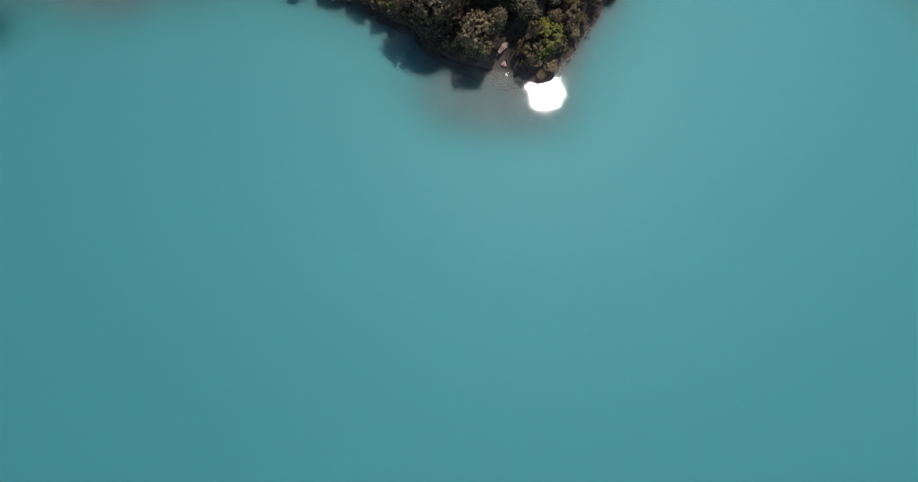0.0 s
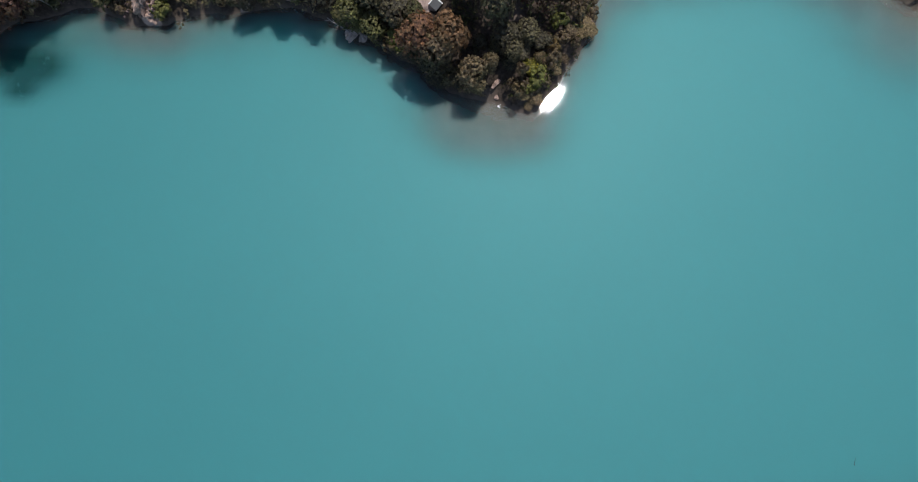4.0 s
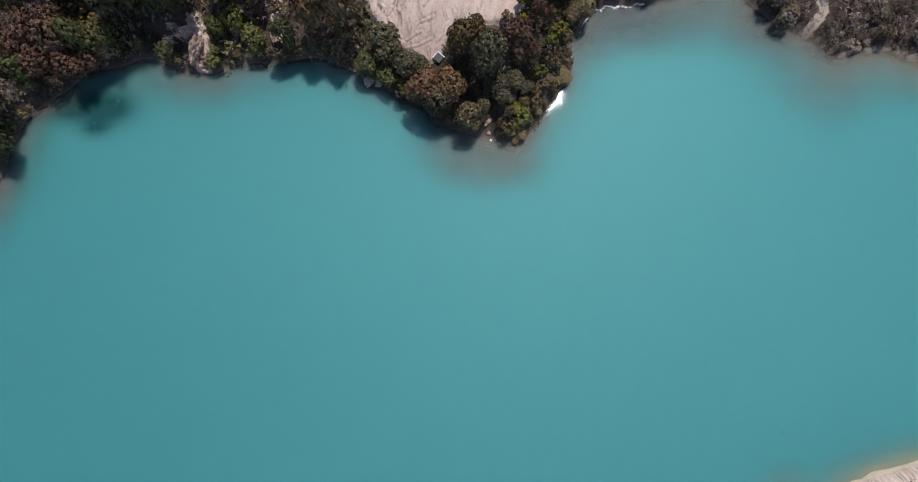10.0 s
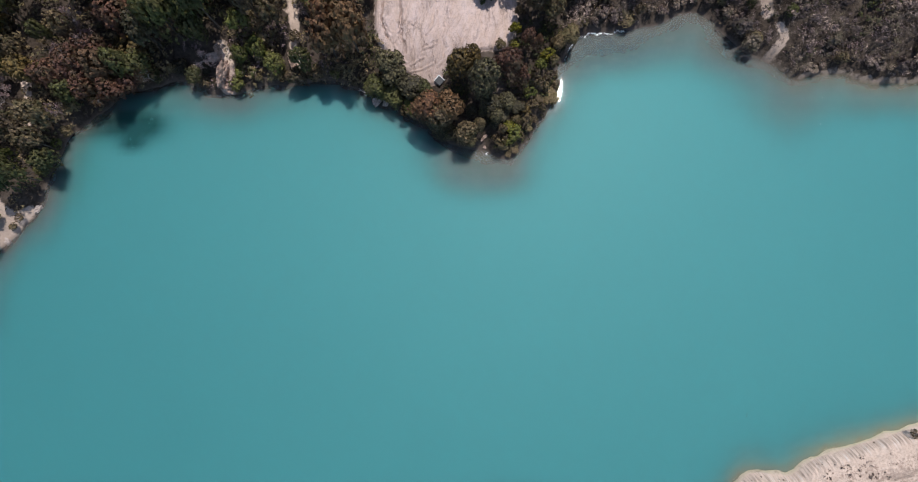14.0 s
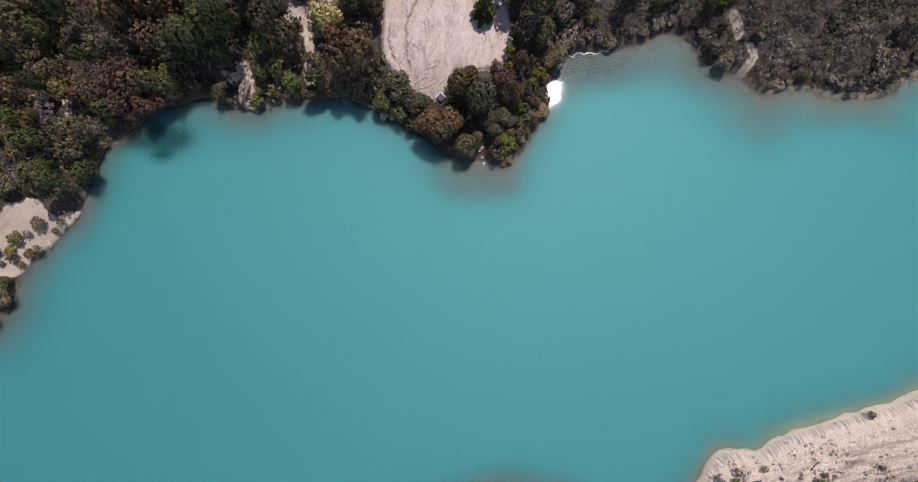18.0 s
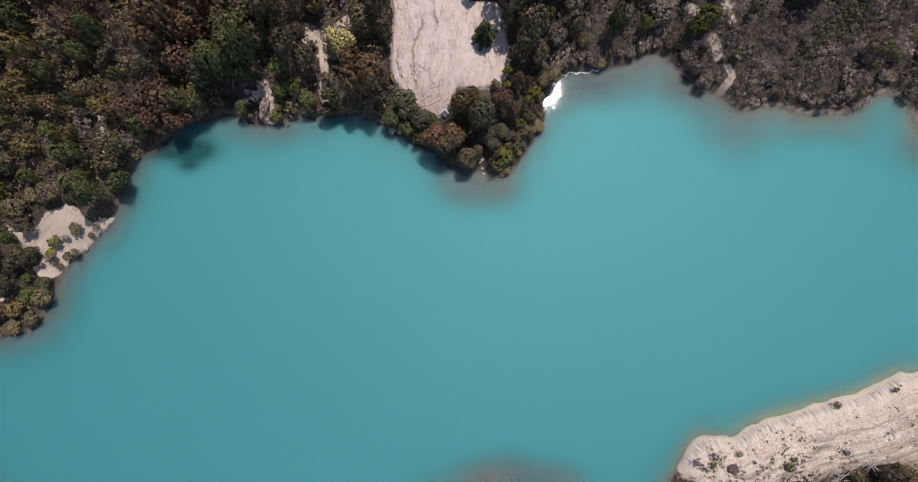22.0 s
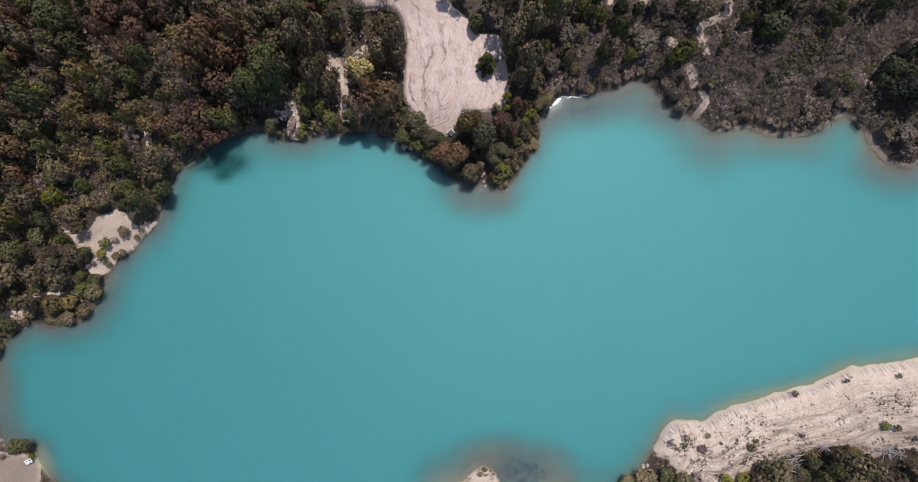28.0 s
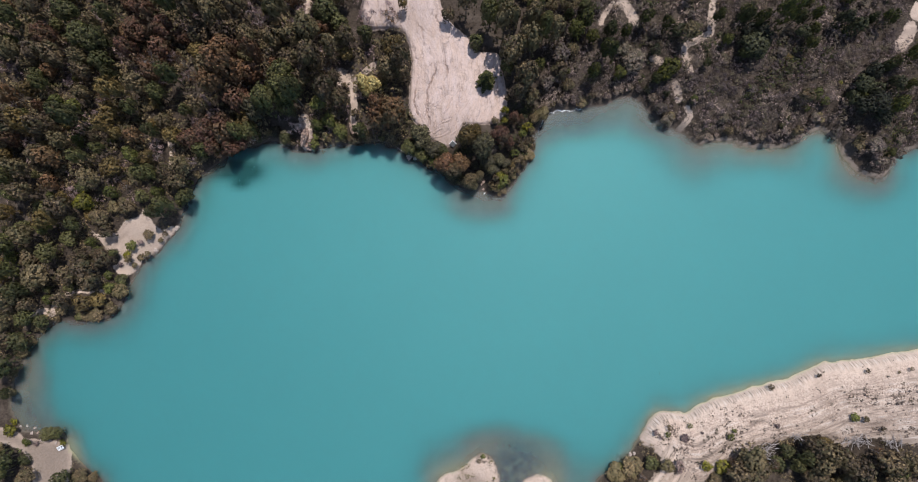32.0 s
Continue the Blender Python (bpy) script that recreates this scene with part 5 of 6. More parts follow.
plant(("wine", 6.7, 27.5, 1.9, 7), ("wine", 8.4, 26.8, 1.1, 5), ("wine", 9.3, 31.2, 1.1, 5), ("shrublime", 7.7, 32.5, 0.9, 3), ("shrublime", 7.7, 31.1, 1.0, 3),
      ("shrub", 6.0, 30.8, 1.1, 2.5), ("shrubgreen", 10.9, 29.1, 1.3, 2.6), ("shrublime", 11.9, 30.4, 1.0, 2), ("shrub", 12.1, 28.0, 1.2, 2), ("shrub", 10.7, 26.4, 1.2, 2.2),
      ("shrub", 9.8, 24.3, 1.2, 2), ("gold", 9.1, 23.3, 0.8, 1.8), ("shrublime", 6.9, 21.6, 1.3, 2), ("shrub", 6.2, 21.0, 1.0, 1.9), ("shrubgreen", 7.6, 20.7, 1.2, 1.8),
      ("grey", 6.5, 19.3, 1.2, 1.3), ("grey", 6.0, 19.4, 0.7, 1.2), ("grey", 7.3, 19.6, 1.0, 1.2), ("shrub", 9.0, 22.3, 0.8, 1.4), ("deadshrub", 13.2, 26.0, 0.7, 1.1))
plant(("grey", 12.3, 26.1, 1.1, 1.4), ("grey", 11.7, 25.1, 1.0, 1.4), ("wine", 10.6, 31.4, 1.0, 4), ("shrub", 12.6, 29.5, 0.8, 1.6), ("shrub", 12.9, 27.2, 0.8, 1.3),
      # the deep ones are low dark plants added for gaps in shade
      ("deep", -2.1, 19.8, 1.0, 2.4), ("deep", -0.1, 19.3, 0.9, 2.2), ("deep", 1.3, 18.8, 0.6, 1.6), ("deep", 4.7, 23.6, 1.5, 3.4), ("deep", 6.7, 24.1, 1.3, 3.2),
      ("deep", 5.4, 22.4, 0.9, 2), ("deep", 8.0, 23.7, 1.0, 2.4), ("deep", 2.6, 23.1, 0.9, 3), ("shrub", 12.9, 28.4, 0.9, 1.6), ("grey", 13.0, 26.7, 1.0, 1.6),
      ("grey", 12.5, 25.4, 0.9, 1.5), ("shrub", 11.2, 24.0, 0.9, 1.5), ("shrublime", 12.7, 30.0, 0.8, 1.5), ("shrub", 10.3, 27.6, 1.2, 2.2), ("shrubgreen", 9.6, 25.4, 1.0, 2.2))
plant(("shrub", 8.5, 24.0, 1.0, 2), ("shrub", 11.5, 26.5, 1.0, 2), ("grey", 10.6, 25.1, 1.0, 1.6), ("shrub", 7.9, 22.4, 0.9, 1.7), ("shrub", 8.6, 21.8, 0.7, 1.3),
      ("shrub", 6.6, 20.3, 0.9, 1.5), ("shrub", 5.5, 20.1, 0.6, 1.2))
# low dark shrubs added to stand for the shade between the trees
plant(("deep", 4.3, 23.3, 1.1, 1.3), ("deep", 5.4, 24.3, 1.1, 1.4), ("deep", 6.3, 22.9, 1.1, 1.2), ("deep", 7.2, 24.2, 1.1, 1.3), ("deep", 5.2, 22.1, 1.0, 1.2),
      ("deep", -4.0, 23.7, 1.2, 2.5), ("deep", -2.6, 22.7, 1.3, 2.6), ("deep", -1.2, 21.6, 1.3, 2.4), ("deep", 0.2, 20.8, 1.1, 2.2), ("dark", 8.0, 22.4, 1.0, 1.4))
plant(("shrub", -28.6, 27.2, 0.9, 1.3), ("shrubbrown", -26.8, 27.4, 0.8, 1.2), ("shrubgreen", -25.6, 28.4, 1.0, 1.8), ("shrub", -18.4, 28.2, 0.8, 1.3), ("shrub", -20.2, 28.4, 0.9, 1.4))
# dark shrubs added along the shore for its band of shade
plant(("deep", -5.6, 24.6, 1.2, 2.2), ("deep", -6.8, 25.4, 1.2, 2.2), ("dark", -8.0, 26.2, 1.1, 2.4))
# trees added to shade this gap, and dark low shrubs filling it
plant(("dark", -32.6, 32.6, 2.6, 10), ("dark", -29.9, 32.2, 2.1, 9), ("deep", -34.8, 31.4, 2.2, 9), ("deep", -33.2, 29.2, 1.2, 1.6), ("deep", -31.6, 29.0, 1.2, 1.5), ("deep", -30.0, 28.8, 1.1, 1.5))
# behind the cut bank, and on it
plant(("dead", 52.4, -27.0, 1.8, 5), ("dead", 57.2, -26.6, 1.9, 5.5), ("dead", 63.2, -26.2, 2.0, 5.5), ("dead", 70.4, -25.0, 1.8, 5), ("dead", 31.0, -29.6, 1.4, 3), ("dead", 46.0, -27.0, 1.5, 4))
plant(("olive", 58.9, -23.9, 1.7, 4.2), ("dark", 55.4, -24.9, 1.8, 4.2), ("dark", 57.2, -25.6, 2.0, 4.5), ("dark", 55.9, -26.9, 1.8, 4), ("olive", 60.4, -24.6, 1.8, 4.8), ("lime_olive", 61.9, -23.9, 1.5, 4), ("olive", 62.3, -25.8, 1.9, 4.8), ("olive", 59.4, -26.3, 1.9, 4.8), ("dark", 53.7, -27.4, 2.2, 4),
          ("olive", 65.4, -27.3, 2.2, 4.5), ("olive", 70.6, -26.2, 2.2, 4.5), ("olive", 74.2, -26.3, 2.2, 5), ("dark", 72.2, -27.4, 2.0, 4.5), ("olive", 59.2, -28.6, 3.0, 5),
          ("olive", 48.3, -25.6, 2.2, 4), ("olive", 50.0, -28.0, 2.5, 4), ("olive", 46.3, -28.1, 2.0, 4), ("shrublime", 44.4, -27.7, 1.5, 2),
          ("shrublime", 41.6, -27.4, 1.1, 1.6), ("shrubbrown", 37.1, -27.5, 1.2, 1.6), ("grey", 35.0, -27.5, 1.5, 2.4), ("dark", 32.9, -27.6, 1.9, 3),
          ("shrubgreen", 27.9, -26.8, 1.1, 1.6), ("grey", 29.7, -28.1, 2.1, 2.6), ("grey", 27.1, -29.3, 2.1, 2.4), ("olive", 65.8, -29.0, 2.7, 5),
          ("olive", 72.5, -28.9, 2.7, 5))
plant(("shrub", 53.8, -14.7, 0.6, 0.9), ("shrub", 61.8, -12.6, 0.4, 0.6), ("shrub", 35.8, -21.4, 0.6, 0.8), ("shrubgreen", 35.5, -22.6, 0.6, 0.8),
          ("shrubgreen", 39.4, -21.2, 0.6, 0.8), ("shrubgreen", 46.6, -21.8, 0.6, 0.8), ("shrubgreen", 45.9, -22.8, 0.8, 0.9), ("shrubgreen", 66.8, -19.4, 1.1, 1.1),
          ("shrub", 68.4, -19.6, 0.9, 1), ("shrub", 71.4, -21.2, 0.5, 0.7), ("shrubbrown", 33.6, -22.4, 0.6, 0.6), ("shrubbrown", 38.3, -23.1, 0.9, 0.8),
          ("shrubbrown", 53.9, -20.9, 0.5, 0.6), ("shrub", 70.0, -11.7, 0.4, 0.5), ("shrub", 77.3, -11.3, 0.4, 0.5), ("shrub", 75.3, -11.9, 0.3, 0.4),
          ("shrubgreen", 4.4, -27.0, 0.6, 0.9), ("shrub", 3.7, -27.8, 0.4, 0.6), ("shrubbrown", 34.4, -23.1, 0.4, 0.5), ("shrubbrown", 41.4, -22.3, 0.3, 0.4))

# low shrubs that hang over the water's edge
belt = random.Random(77)
for points, kinds, gap in (
    ([(-49.2, 16.5), (-46.6, 22.3), (-41, 26.9), (-34, 28.7), (-30.5, 27.8)], ["shrub", "grey", "dark", "shrubgreen"], 2.6),
    ([(-26.2, 27.0), (-21.5, 28.2), (-15, 28.6), (-11.5, 27.5)], ["shrub", "shrubgreen", "olive", "dark"], 2.4),
    ([(-77.6, -17.5), (-76.3, -12.2), (-75.3, -9.2), (-72.2, -5.9), (-69.5, -4.0), (-64, -4.0), (-60.8, -2.6), (-59.0, 1.0)], ["dark", "shrub", "dark", "grey"], 3.2),
    ([(14.6, 33.6), (18, 35.4), (24, 35.8), (29.6, 37.8), (33, 37.4), (37.4, 32.6)], ["heath", "grey", "heath", "shrub"], 1.5),
    ([(44, 29.3), (49, 30.2), (54, 29.1), (60, 30.1), (64, 32.3)], ["heath", "heath", "grey"], 1.7),
    ([(69.7, 29.3), (71.9, 25.7), (74.5, 24.1), (78.2, 26.6)], ["heath", "grey", "heath"], 1.5),
):
    edge = rounded(points, False, 12)
    run = np.concatenate([[0], np.cumsum(np.hypot(*np.diff(edge, axis=0).T))])
    for s in np.arange(0.4, run[-1], gap):
        x, y = np.interp(s, run, edge[:, 0]), np.interp(s, run, edge[:, 1])
        plant((belt.choice(kinds), x + belt.uniform(-0.4, 0.4), y + belt.uniform(-0.3, 0.5), belt.uniform(0.75, 1.3), belt.uniform(1.0, 2.2)))


def fill(kinds, area, gap, size, tries, seed, bare=0.35, closer=0.62):
    """Smaller plants in the gaps between those that stand."""
    rng = random.Random(seed)
    x0, x1, y0, y1 = area
    for _ in range(tries):
        x, y = rng.uniform(x0, x1), rng.uniform(y0, y1)
        r = rng.uniform(*size)
        if value_at(D, x, y) < 0.5 or value_at(BARE, x, y) > bare:
            continue
        if any(math.hypot(x - a, y - b) < max(gap, closer * (r + c)) for a, b, c in PLANTED):
            continue
        plant((rng.choice(kinds), x, y, r, r * rng.uniform(1.7, 2.5) * (1.5 if closer < 0.4 else 1.0)))


plant(("grey", 6.8, 18.4, 1.1, 1.2), ("grey", 7.7, 19.2, 1.0, 1.2), ("shrub", 7.4, 19.7, 1.0, 1.4), ("shrub", 8.3, 20.5, 1.0, 1.4), ("shrubgreen", 6.9, 19.9, 0.9, 1.6), ("grey", 9.4, 21.8, 0.9, 1.3), ("shrub", 10.2, 22.7, 0.9, 1.4))
PLANTED += [(-31.5, 30.0, 3.0), (-2.4, 28.2, 1.6), (-1.3, 26.7, 2.4), (-15.0, 47.8, 3.0), (-18.9, 36.0, 1.6), (-19.2, 40.5, 1.8), (-17.6, 44.0, 1.8), (-12.5, 50.5, 2.0), (52.3, -24.9, 2.4), (67.3, -23.4, 3.0), (73.8, -23.6, 2.2), (57.8, -22.9, 1.4)]
fill(["dark", "olive", "rust", "olive", "gold", "dark"], (-88, -19, 24, 58), 1.2, (1.1, 2.1), 480, 1, 0.35, 0.66)
fill(["dark", "olive", "green", "olive", "gold"], (-88, -50, -8, 30), 1.1, (0.9, 1.7), 420, 2, 0.35, 0.66)
fill(["olive", "grey", "dark"], (5, 22, 36, 58), 1.6, (1.1, 1.8), 80, 4)
fill(["olive", "grey", "deadshrub", "dark"], (22, 88, -38, -20), 1.5, (1.2, 2.0), 340, 5)
fill(["round", "heath_tree", "heath_tree"], (22, 88, 46, 60), 2.4, (1.0, 1.7), 60, 6)
fill(["olive", "grey", "dark"], (-88, -60, -38, -24), 1.6, (1.2, 2.0), 90, 7)
fill(["deadshrub", "dead", "deadshrub"], (-86, -10, 20, 57), 0.9, (0.9, 1.7), 120, 8, 0.9, 0.28)


def thicket(name, label, leaf, area, count, size, seed, twig, slim, per=70, bare=0.4, allow=None):
    """Low growth that nobody could count, as one mesh."""
    rng = np.random.RandomState(seed)
    corners, tris, total = [], [], 0
    x0, x1, y0, y1 = area
    clumps = [crown_of(seed + k, 1.0, 0.9, 12, per // 12, twig, 3, slim, 0.05, 0)[:2] for k in range(6)]
    for _ in range(count):
        x, y = rng.uniform(x0, x1), rng.uniform(y0, y1)
        if value_at(D, x, y) < (0.7 if x > 42 and y > 20 else 0.25) or value_at(BARE, x, y) > bare:
            continue
        if allow is not None and not allow(x, y):
            continue
        c, t = clumps[rng.randint(6)]
        s, a = rng.uniform(*size), rng.uniform(0, 6.28)
        turn = np.array([[math.cos(a), -math.sin(a), 0], [math.sin(a), math.cos(a), 0], [0, 0, rng.uniform(0.7, 1.3)]])
        corners.append(c @ turn.T * s + [x, y, height(x, y) - 0.1])
        tris.append(t + total)
        total += len(c)
    ob = new(name, mesh_of(name, np.concatenate(corners), np.concatenate(tris)))
    ob.data.materials.append(LEAF[leaf])
    return tagged(ob, label, "scrub", kind="stuff")


def far_woods(count, seed):
    """Bush beyond what is walked past, as one mesh."""
    rng = np.random.RandomState(seed)
    clumps = [crown_of(seed + k, 3.0, 6.0, 40, 5, 0.62, core=0)[:2] for k in range(5)]
    corners, tris, total, placed = [], [], 0, 0
    while placed < count:
        x, y = rng.uniform(-190, 190), rng.uniform(-130, 150)
        if (-87 < x < 89 and -37 < y < 59) or value_at(D, x, y) < 2.5:
            continue
        c, t = clumps[rng.randint(5)]
        corners.append(c * rng.uniform(0.7, 1.3) + [x, y, height(x, y) - 0.4])
        tris.append(t + total)
        total, placed = total + len(c), placed + 1
    ob = new("far_woods", mesh_of("far_woods", np.concatenate(corners), np.concatenate(tris)))
    ob.data.materials.append(LEAF["olive"])
    return tagged(ob, "olive brown bush stretching away beyond the lake", "woods", kind="stuff")


far_woods(700, 400)
thicket("heath_scrub", "grey brown wiry heath scrub on the slope", "heath", (14, 90, 22, 60), 1750, (0.7, 1.9), 200, 0.12, 0.22, 105, 0.36)
thicket("low_heath", "low brown heath under the taller scrub", "scrub", (14, 90, 22, 60), 1230, (0.6, 1.1), 205, 0.11, 0.2, 63, 0.36)
thicket("olive_scrub", "olive scrub among the grey heath", "olive", (14, 90, 22, 60), 430, (0.8, 1.7), 260, 0.12, 0.4, allow=lambda x, y: rough(np.array(x / 9.0), np.array(y / 9.0), 71) > 0.5)
thicket("dark_scrub", "dark green scrub in the gullies of the slope", "pine", (14, 90, 26, 60), 330, (0.9, 2.1), 270, 0.12, 0.4, allow=lambda x, y: rough(np.array(x / 7.0), np.array(y / 7.0), 81) > 0.5)
thicket("dry_brush", "bleached pinkish dry brush among the trees", "dead", (-96, -12, 16, 66), 800, (0.8, 1.8), 280, 0.11, 0.16, 84, 0.8, allow=lambda x, y: rough(np.array(x / 6.0), np.array(y / 6.0), 87) > 0.48)
thicket("bleached_brush", "bleached grey brush among the heath", "dead", (16, 90, 24, 60), 620, (0.6, 1.5), 285, 0.1, 0.16, 84, 0.6, allow=lambda x, y: rough(np.array(x / 4.0), np.array(y / 4.0), 89) > 0.53)
thicket("bush_undergrowth", "dark olive undergrowth beneath the gum trees", "olive", (-90, -8, 20, 60), 1500, (1.0, 2.2), 210, 0.085, 0.55, 108, allow=lambda x, y: math.hypot(x + 27.6, y - 28.4) > 2.6 and math.hypot(x + 31.5, y - 30.0) > 3.2 and abs(x + 19.2) > 1.4)
thicket("shore_undergrowth", "grey olive undergrowth along the western shore", "grey", (-90, -50, -12, 22), 660, (0.8, 1.6), 220, 0.09, 0.45, 60)
# near-black leaf colour stands for deep shade under the point's trees
thicket("point_undergrowth", "undergrowth on the wooded point, darkened as its deep shade", "pine", (-10, 15, 18, 34), 300, (0.6, 1.2), 230, 0.12, 0.5, 63, 0.3, allow=lambda x, y: not (2.0 < x < 8.5 and 20.0 < y < 26.0))
thicket("bank_undergrowth", "olive undergrowth behind the cut bank", "grey", (22, 90, -40, -20), 480, (0.7, 1.2), 240, 0.13, 0.4, 42)
thicket("southwest_undergrowth", "olive undergrowth round the sandy landing", "grey", (-90, -58, -40, -22), 220, (0.7, 1.2), 250, 0.13, 0.4, 42)
thicket("islet_growth", "low yellow green growth over the pale islet", "lime", (-2.5, 6.5, -36, -27.0), 90, (0.25, 0.55), 290, 0.16, 0.4, 60, 2.0, allow=lambda x, y: -3.0 < x < 6.4 and rough(np.array(x / 2.2), np.array(y / 2.2), 79) > 0.5 and value_at(D, x, y) < 3.0)


# ---- small things ----
def boulder(name, x, y, size, material, label, seed, sink=0.3):
    """A broken rock, set a little into the ground."""
    bm = bmesh.new()
    bmesh.ops.create_icosphere(bm, subdivisions=4, radius=1)
    shift = Vector((seed * 3.1, seed * 1.7, 0))
    for v in bm.verts:
        p = v.co.copy()
        split = noise.voronoi(p * 1.6 + shift)[0]
        lump = noise.noise(p * 1.2 + shift) * 0.45 + (split[1] - split[0]) * 0.5 - 0.2 + noise.noise(p * 6.0 + shift) * 0.14
        v.co = p * (1 + lump)
        v.co.x, v.co.y, v.co.z = v.co.x * size[0], v.co.y * size[1], v.co.z * size[2]
    ob = part(name, bm, material)
    ob.matrix_basis = pose(x, y, height(x, y) + size[2] * (1 - 2 * sink) * 0.6, 0, 0, seed * 47)
    return tagged(ob, label, "rock", "rocks on the shore")


boulder("shore_rock", -8.8, 25.7, (1.1, 0.6, 0.4), PALE_ROCK, "pale broken rock ledge at the water's edge", 1)
boulder("shore_rock", -8.0, 25.2, (0.5, 0.4, 0.25), PALE_ROCK, "small pale rock at the water's edge", 2)
boulder("shore_rock", 4.2, 20.6, (0.22, 0.7, 0.2), PINK_ROCK, "pinkish rock among shrubs on the point", 3)
boulder("shore_rock", 4.2, 19.5, (0.2, 0.25, 0.12), PINK_ROCK, "pale rock on the wooded point", 4)
boulder("cliff_rock", -27.6, 28.4, (0.6, 1.7, 1.7), PINK_ROCK, "pinkish eroded rock buttress by the lake", 15)
boulder("cliff_rock", -28.6, 30.2, (0.6, 0.9, 0.9), PALE_ROCK, "pale eroded rock above the lake", 6)
boulder("cliff_rock", -27.2, 27.0, (0.8, 0.7, 0.6), PINK_ROCK, "low pink rock at the shore", 7)
boulder("cliff_rock", -19.2, 29.4, (0.35, 1.5, 1.4), PINK_ROCK, "pink rock at the foot of the gully", 8)
boulder("shore_rock", 29.7, -26.6, (0.5, 0.32, 0.25), PALE_ROCK, "pale cream rock under the cut bank", 9)
boulder("shore_rock", 30.4, -26.3, (0.32, 0.28, 0.2), PALE_ROCK, "small pale cream rock under the bank", 10)
boulder("shore_rock", -71.4, -25.0, (0.5, 0.35, 0.3), PALE_ROCK, "grey rock beside the sandy landing", 11)
boulder("shore_rock", -73.6, -23.9, (0.3, 0.25, 0.2), PALE_ROCK, "small stone beside the sandy landing", 12)
boulder("shore_rock", -50.4, 12.0, (0.6, 0.4, 0.35), PALE_ROCK, "pale clay lump on the western shore", 13)
boulder("shore_rock", -53.8, 8.0, (0.5, 0.35, 0.3), PALE_ROCK, "pale clay lump at the water", 14)

stones = random.Random(63)
for k in range(9):
    boulder("shore_stone", -76.4 + 0.95 * k + stones.uniform(-0.3, 0.3), -22.2 - 0.38 * k + stones.uniform(-0.35, 0.35), (stones.uniform(0.16, 0.34), stones.uniform(0.14, 0.26), stones.uniform(0.12, 0.2)), stones.choice((PALE_ROCK, PINK_ROCK)), "small grey stone along the sandy landing", 20 + k)


def info_sign(x, y, turn):
    """A low tilted board on two posts, with rows of print that cannot be read."""
    root = tagged(new("information_sign"), "white information board on low posts by the landing", "sign")
    bm = bmesh.new()
    board = part("board", box(bm, (1.5, 1.05, 0.05), pose(0, 0, 0.95, 22), 0.012), WHITE_PAINT, root)
    for sx in (-0.55, 0.55):
        part("post", box(bmesh.new(), (0.09, 0.09, 1.15), pose(sx, 0.05, 0.4), 0.01), GREY_SHEET, root, "dark grey post")
    for px, py, wide, tall in ((-0.3, 0.25, 0.55, 0.06), (-0.3, 0.1, 0.5, 0.06), (-0.35, -0.05, 0.42, 0.06), (0.4, 0.12, 0.42, 0.36), (0.1, -0.34, 0.5, 0.1)):
        part("print", box(bmesh.new(), (wide, tall, 0.012), pose(0, 0, 0.95, 22) @ pose(px, py, 0.028), 0.002), DARK_PRINT, board, "dark printed bar")
    root.matrix_basis = pose(x, y, height(x, y), 0, 0, turn) @ Matrix.Diagonal((0.72, 0.72, 0.8, 1))
    return root


info_sign(-67.9, -26.1, 28)


def framed_panel(x, y, turn):
    """A grey panel in a white frame, standing low on the slope."""
    root = tagged(new("framed_panel"), "grey panel in a white frame at the slope's foot", "panel")
    part("panel", box(bmesh.new(), (1.0, 0.95, 0.04), pose(0, 0, 0.5, 12), 0.008), GREY_SHEET, root, "grey sheet")
    tilt = pose(0, 0, 0.5, 12)
    part("frame_bar", box(bmesh.new(), (1.16, 0.11, 0.1), tilt @ pose(0, 0.5, 0.02), 0.01), WHITE_PAINT, root, "white painted bar")
    part("frame_bar", box(bmesh.new(), (0.1, 0.92, 0.1), tilt @ pose(-0.53, -0.02, 0.02), 0.01), WHITE_PAINT, root, "white painted bar")
    part("frame_bar", box(bmesh.new(), (0.05, 0.92, 0.08), tilt @ pose(0.52, -0.02, 0.01), 0.008), GREY_SHEET, root, "grey bar")
    part("frame_bar", box(bmesh.new(), (1.0, 0.05, 0.08), tilt @ pose(0, -0.48, 0.01), 0.008), GREY_SHEET, root, "grey bar")
    for sx, sy in ((-0.45, -0.4), (0.45, -0.4), (-0.45, 0.4), (0.45, 0.4)):
        part("leg", box(bmesh.new(), (0.07, 0.07, 0.75), pose(sx, sy, 0.1), 0.008), GREY_SHEET, root)
    root.matrix_basis = pose(x, y, height(x, y), 0, 0, turn) @ Matrix.Diagonal((0.86, 0.86, 0.8, 1))
    return root


framed_panel(-1.3, 27.0, -42)


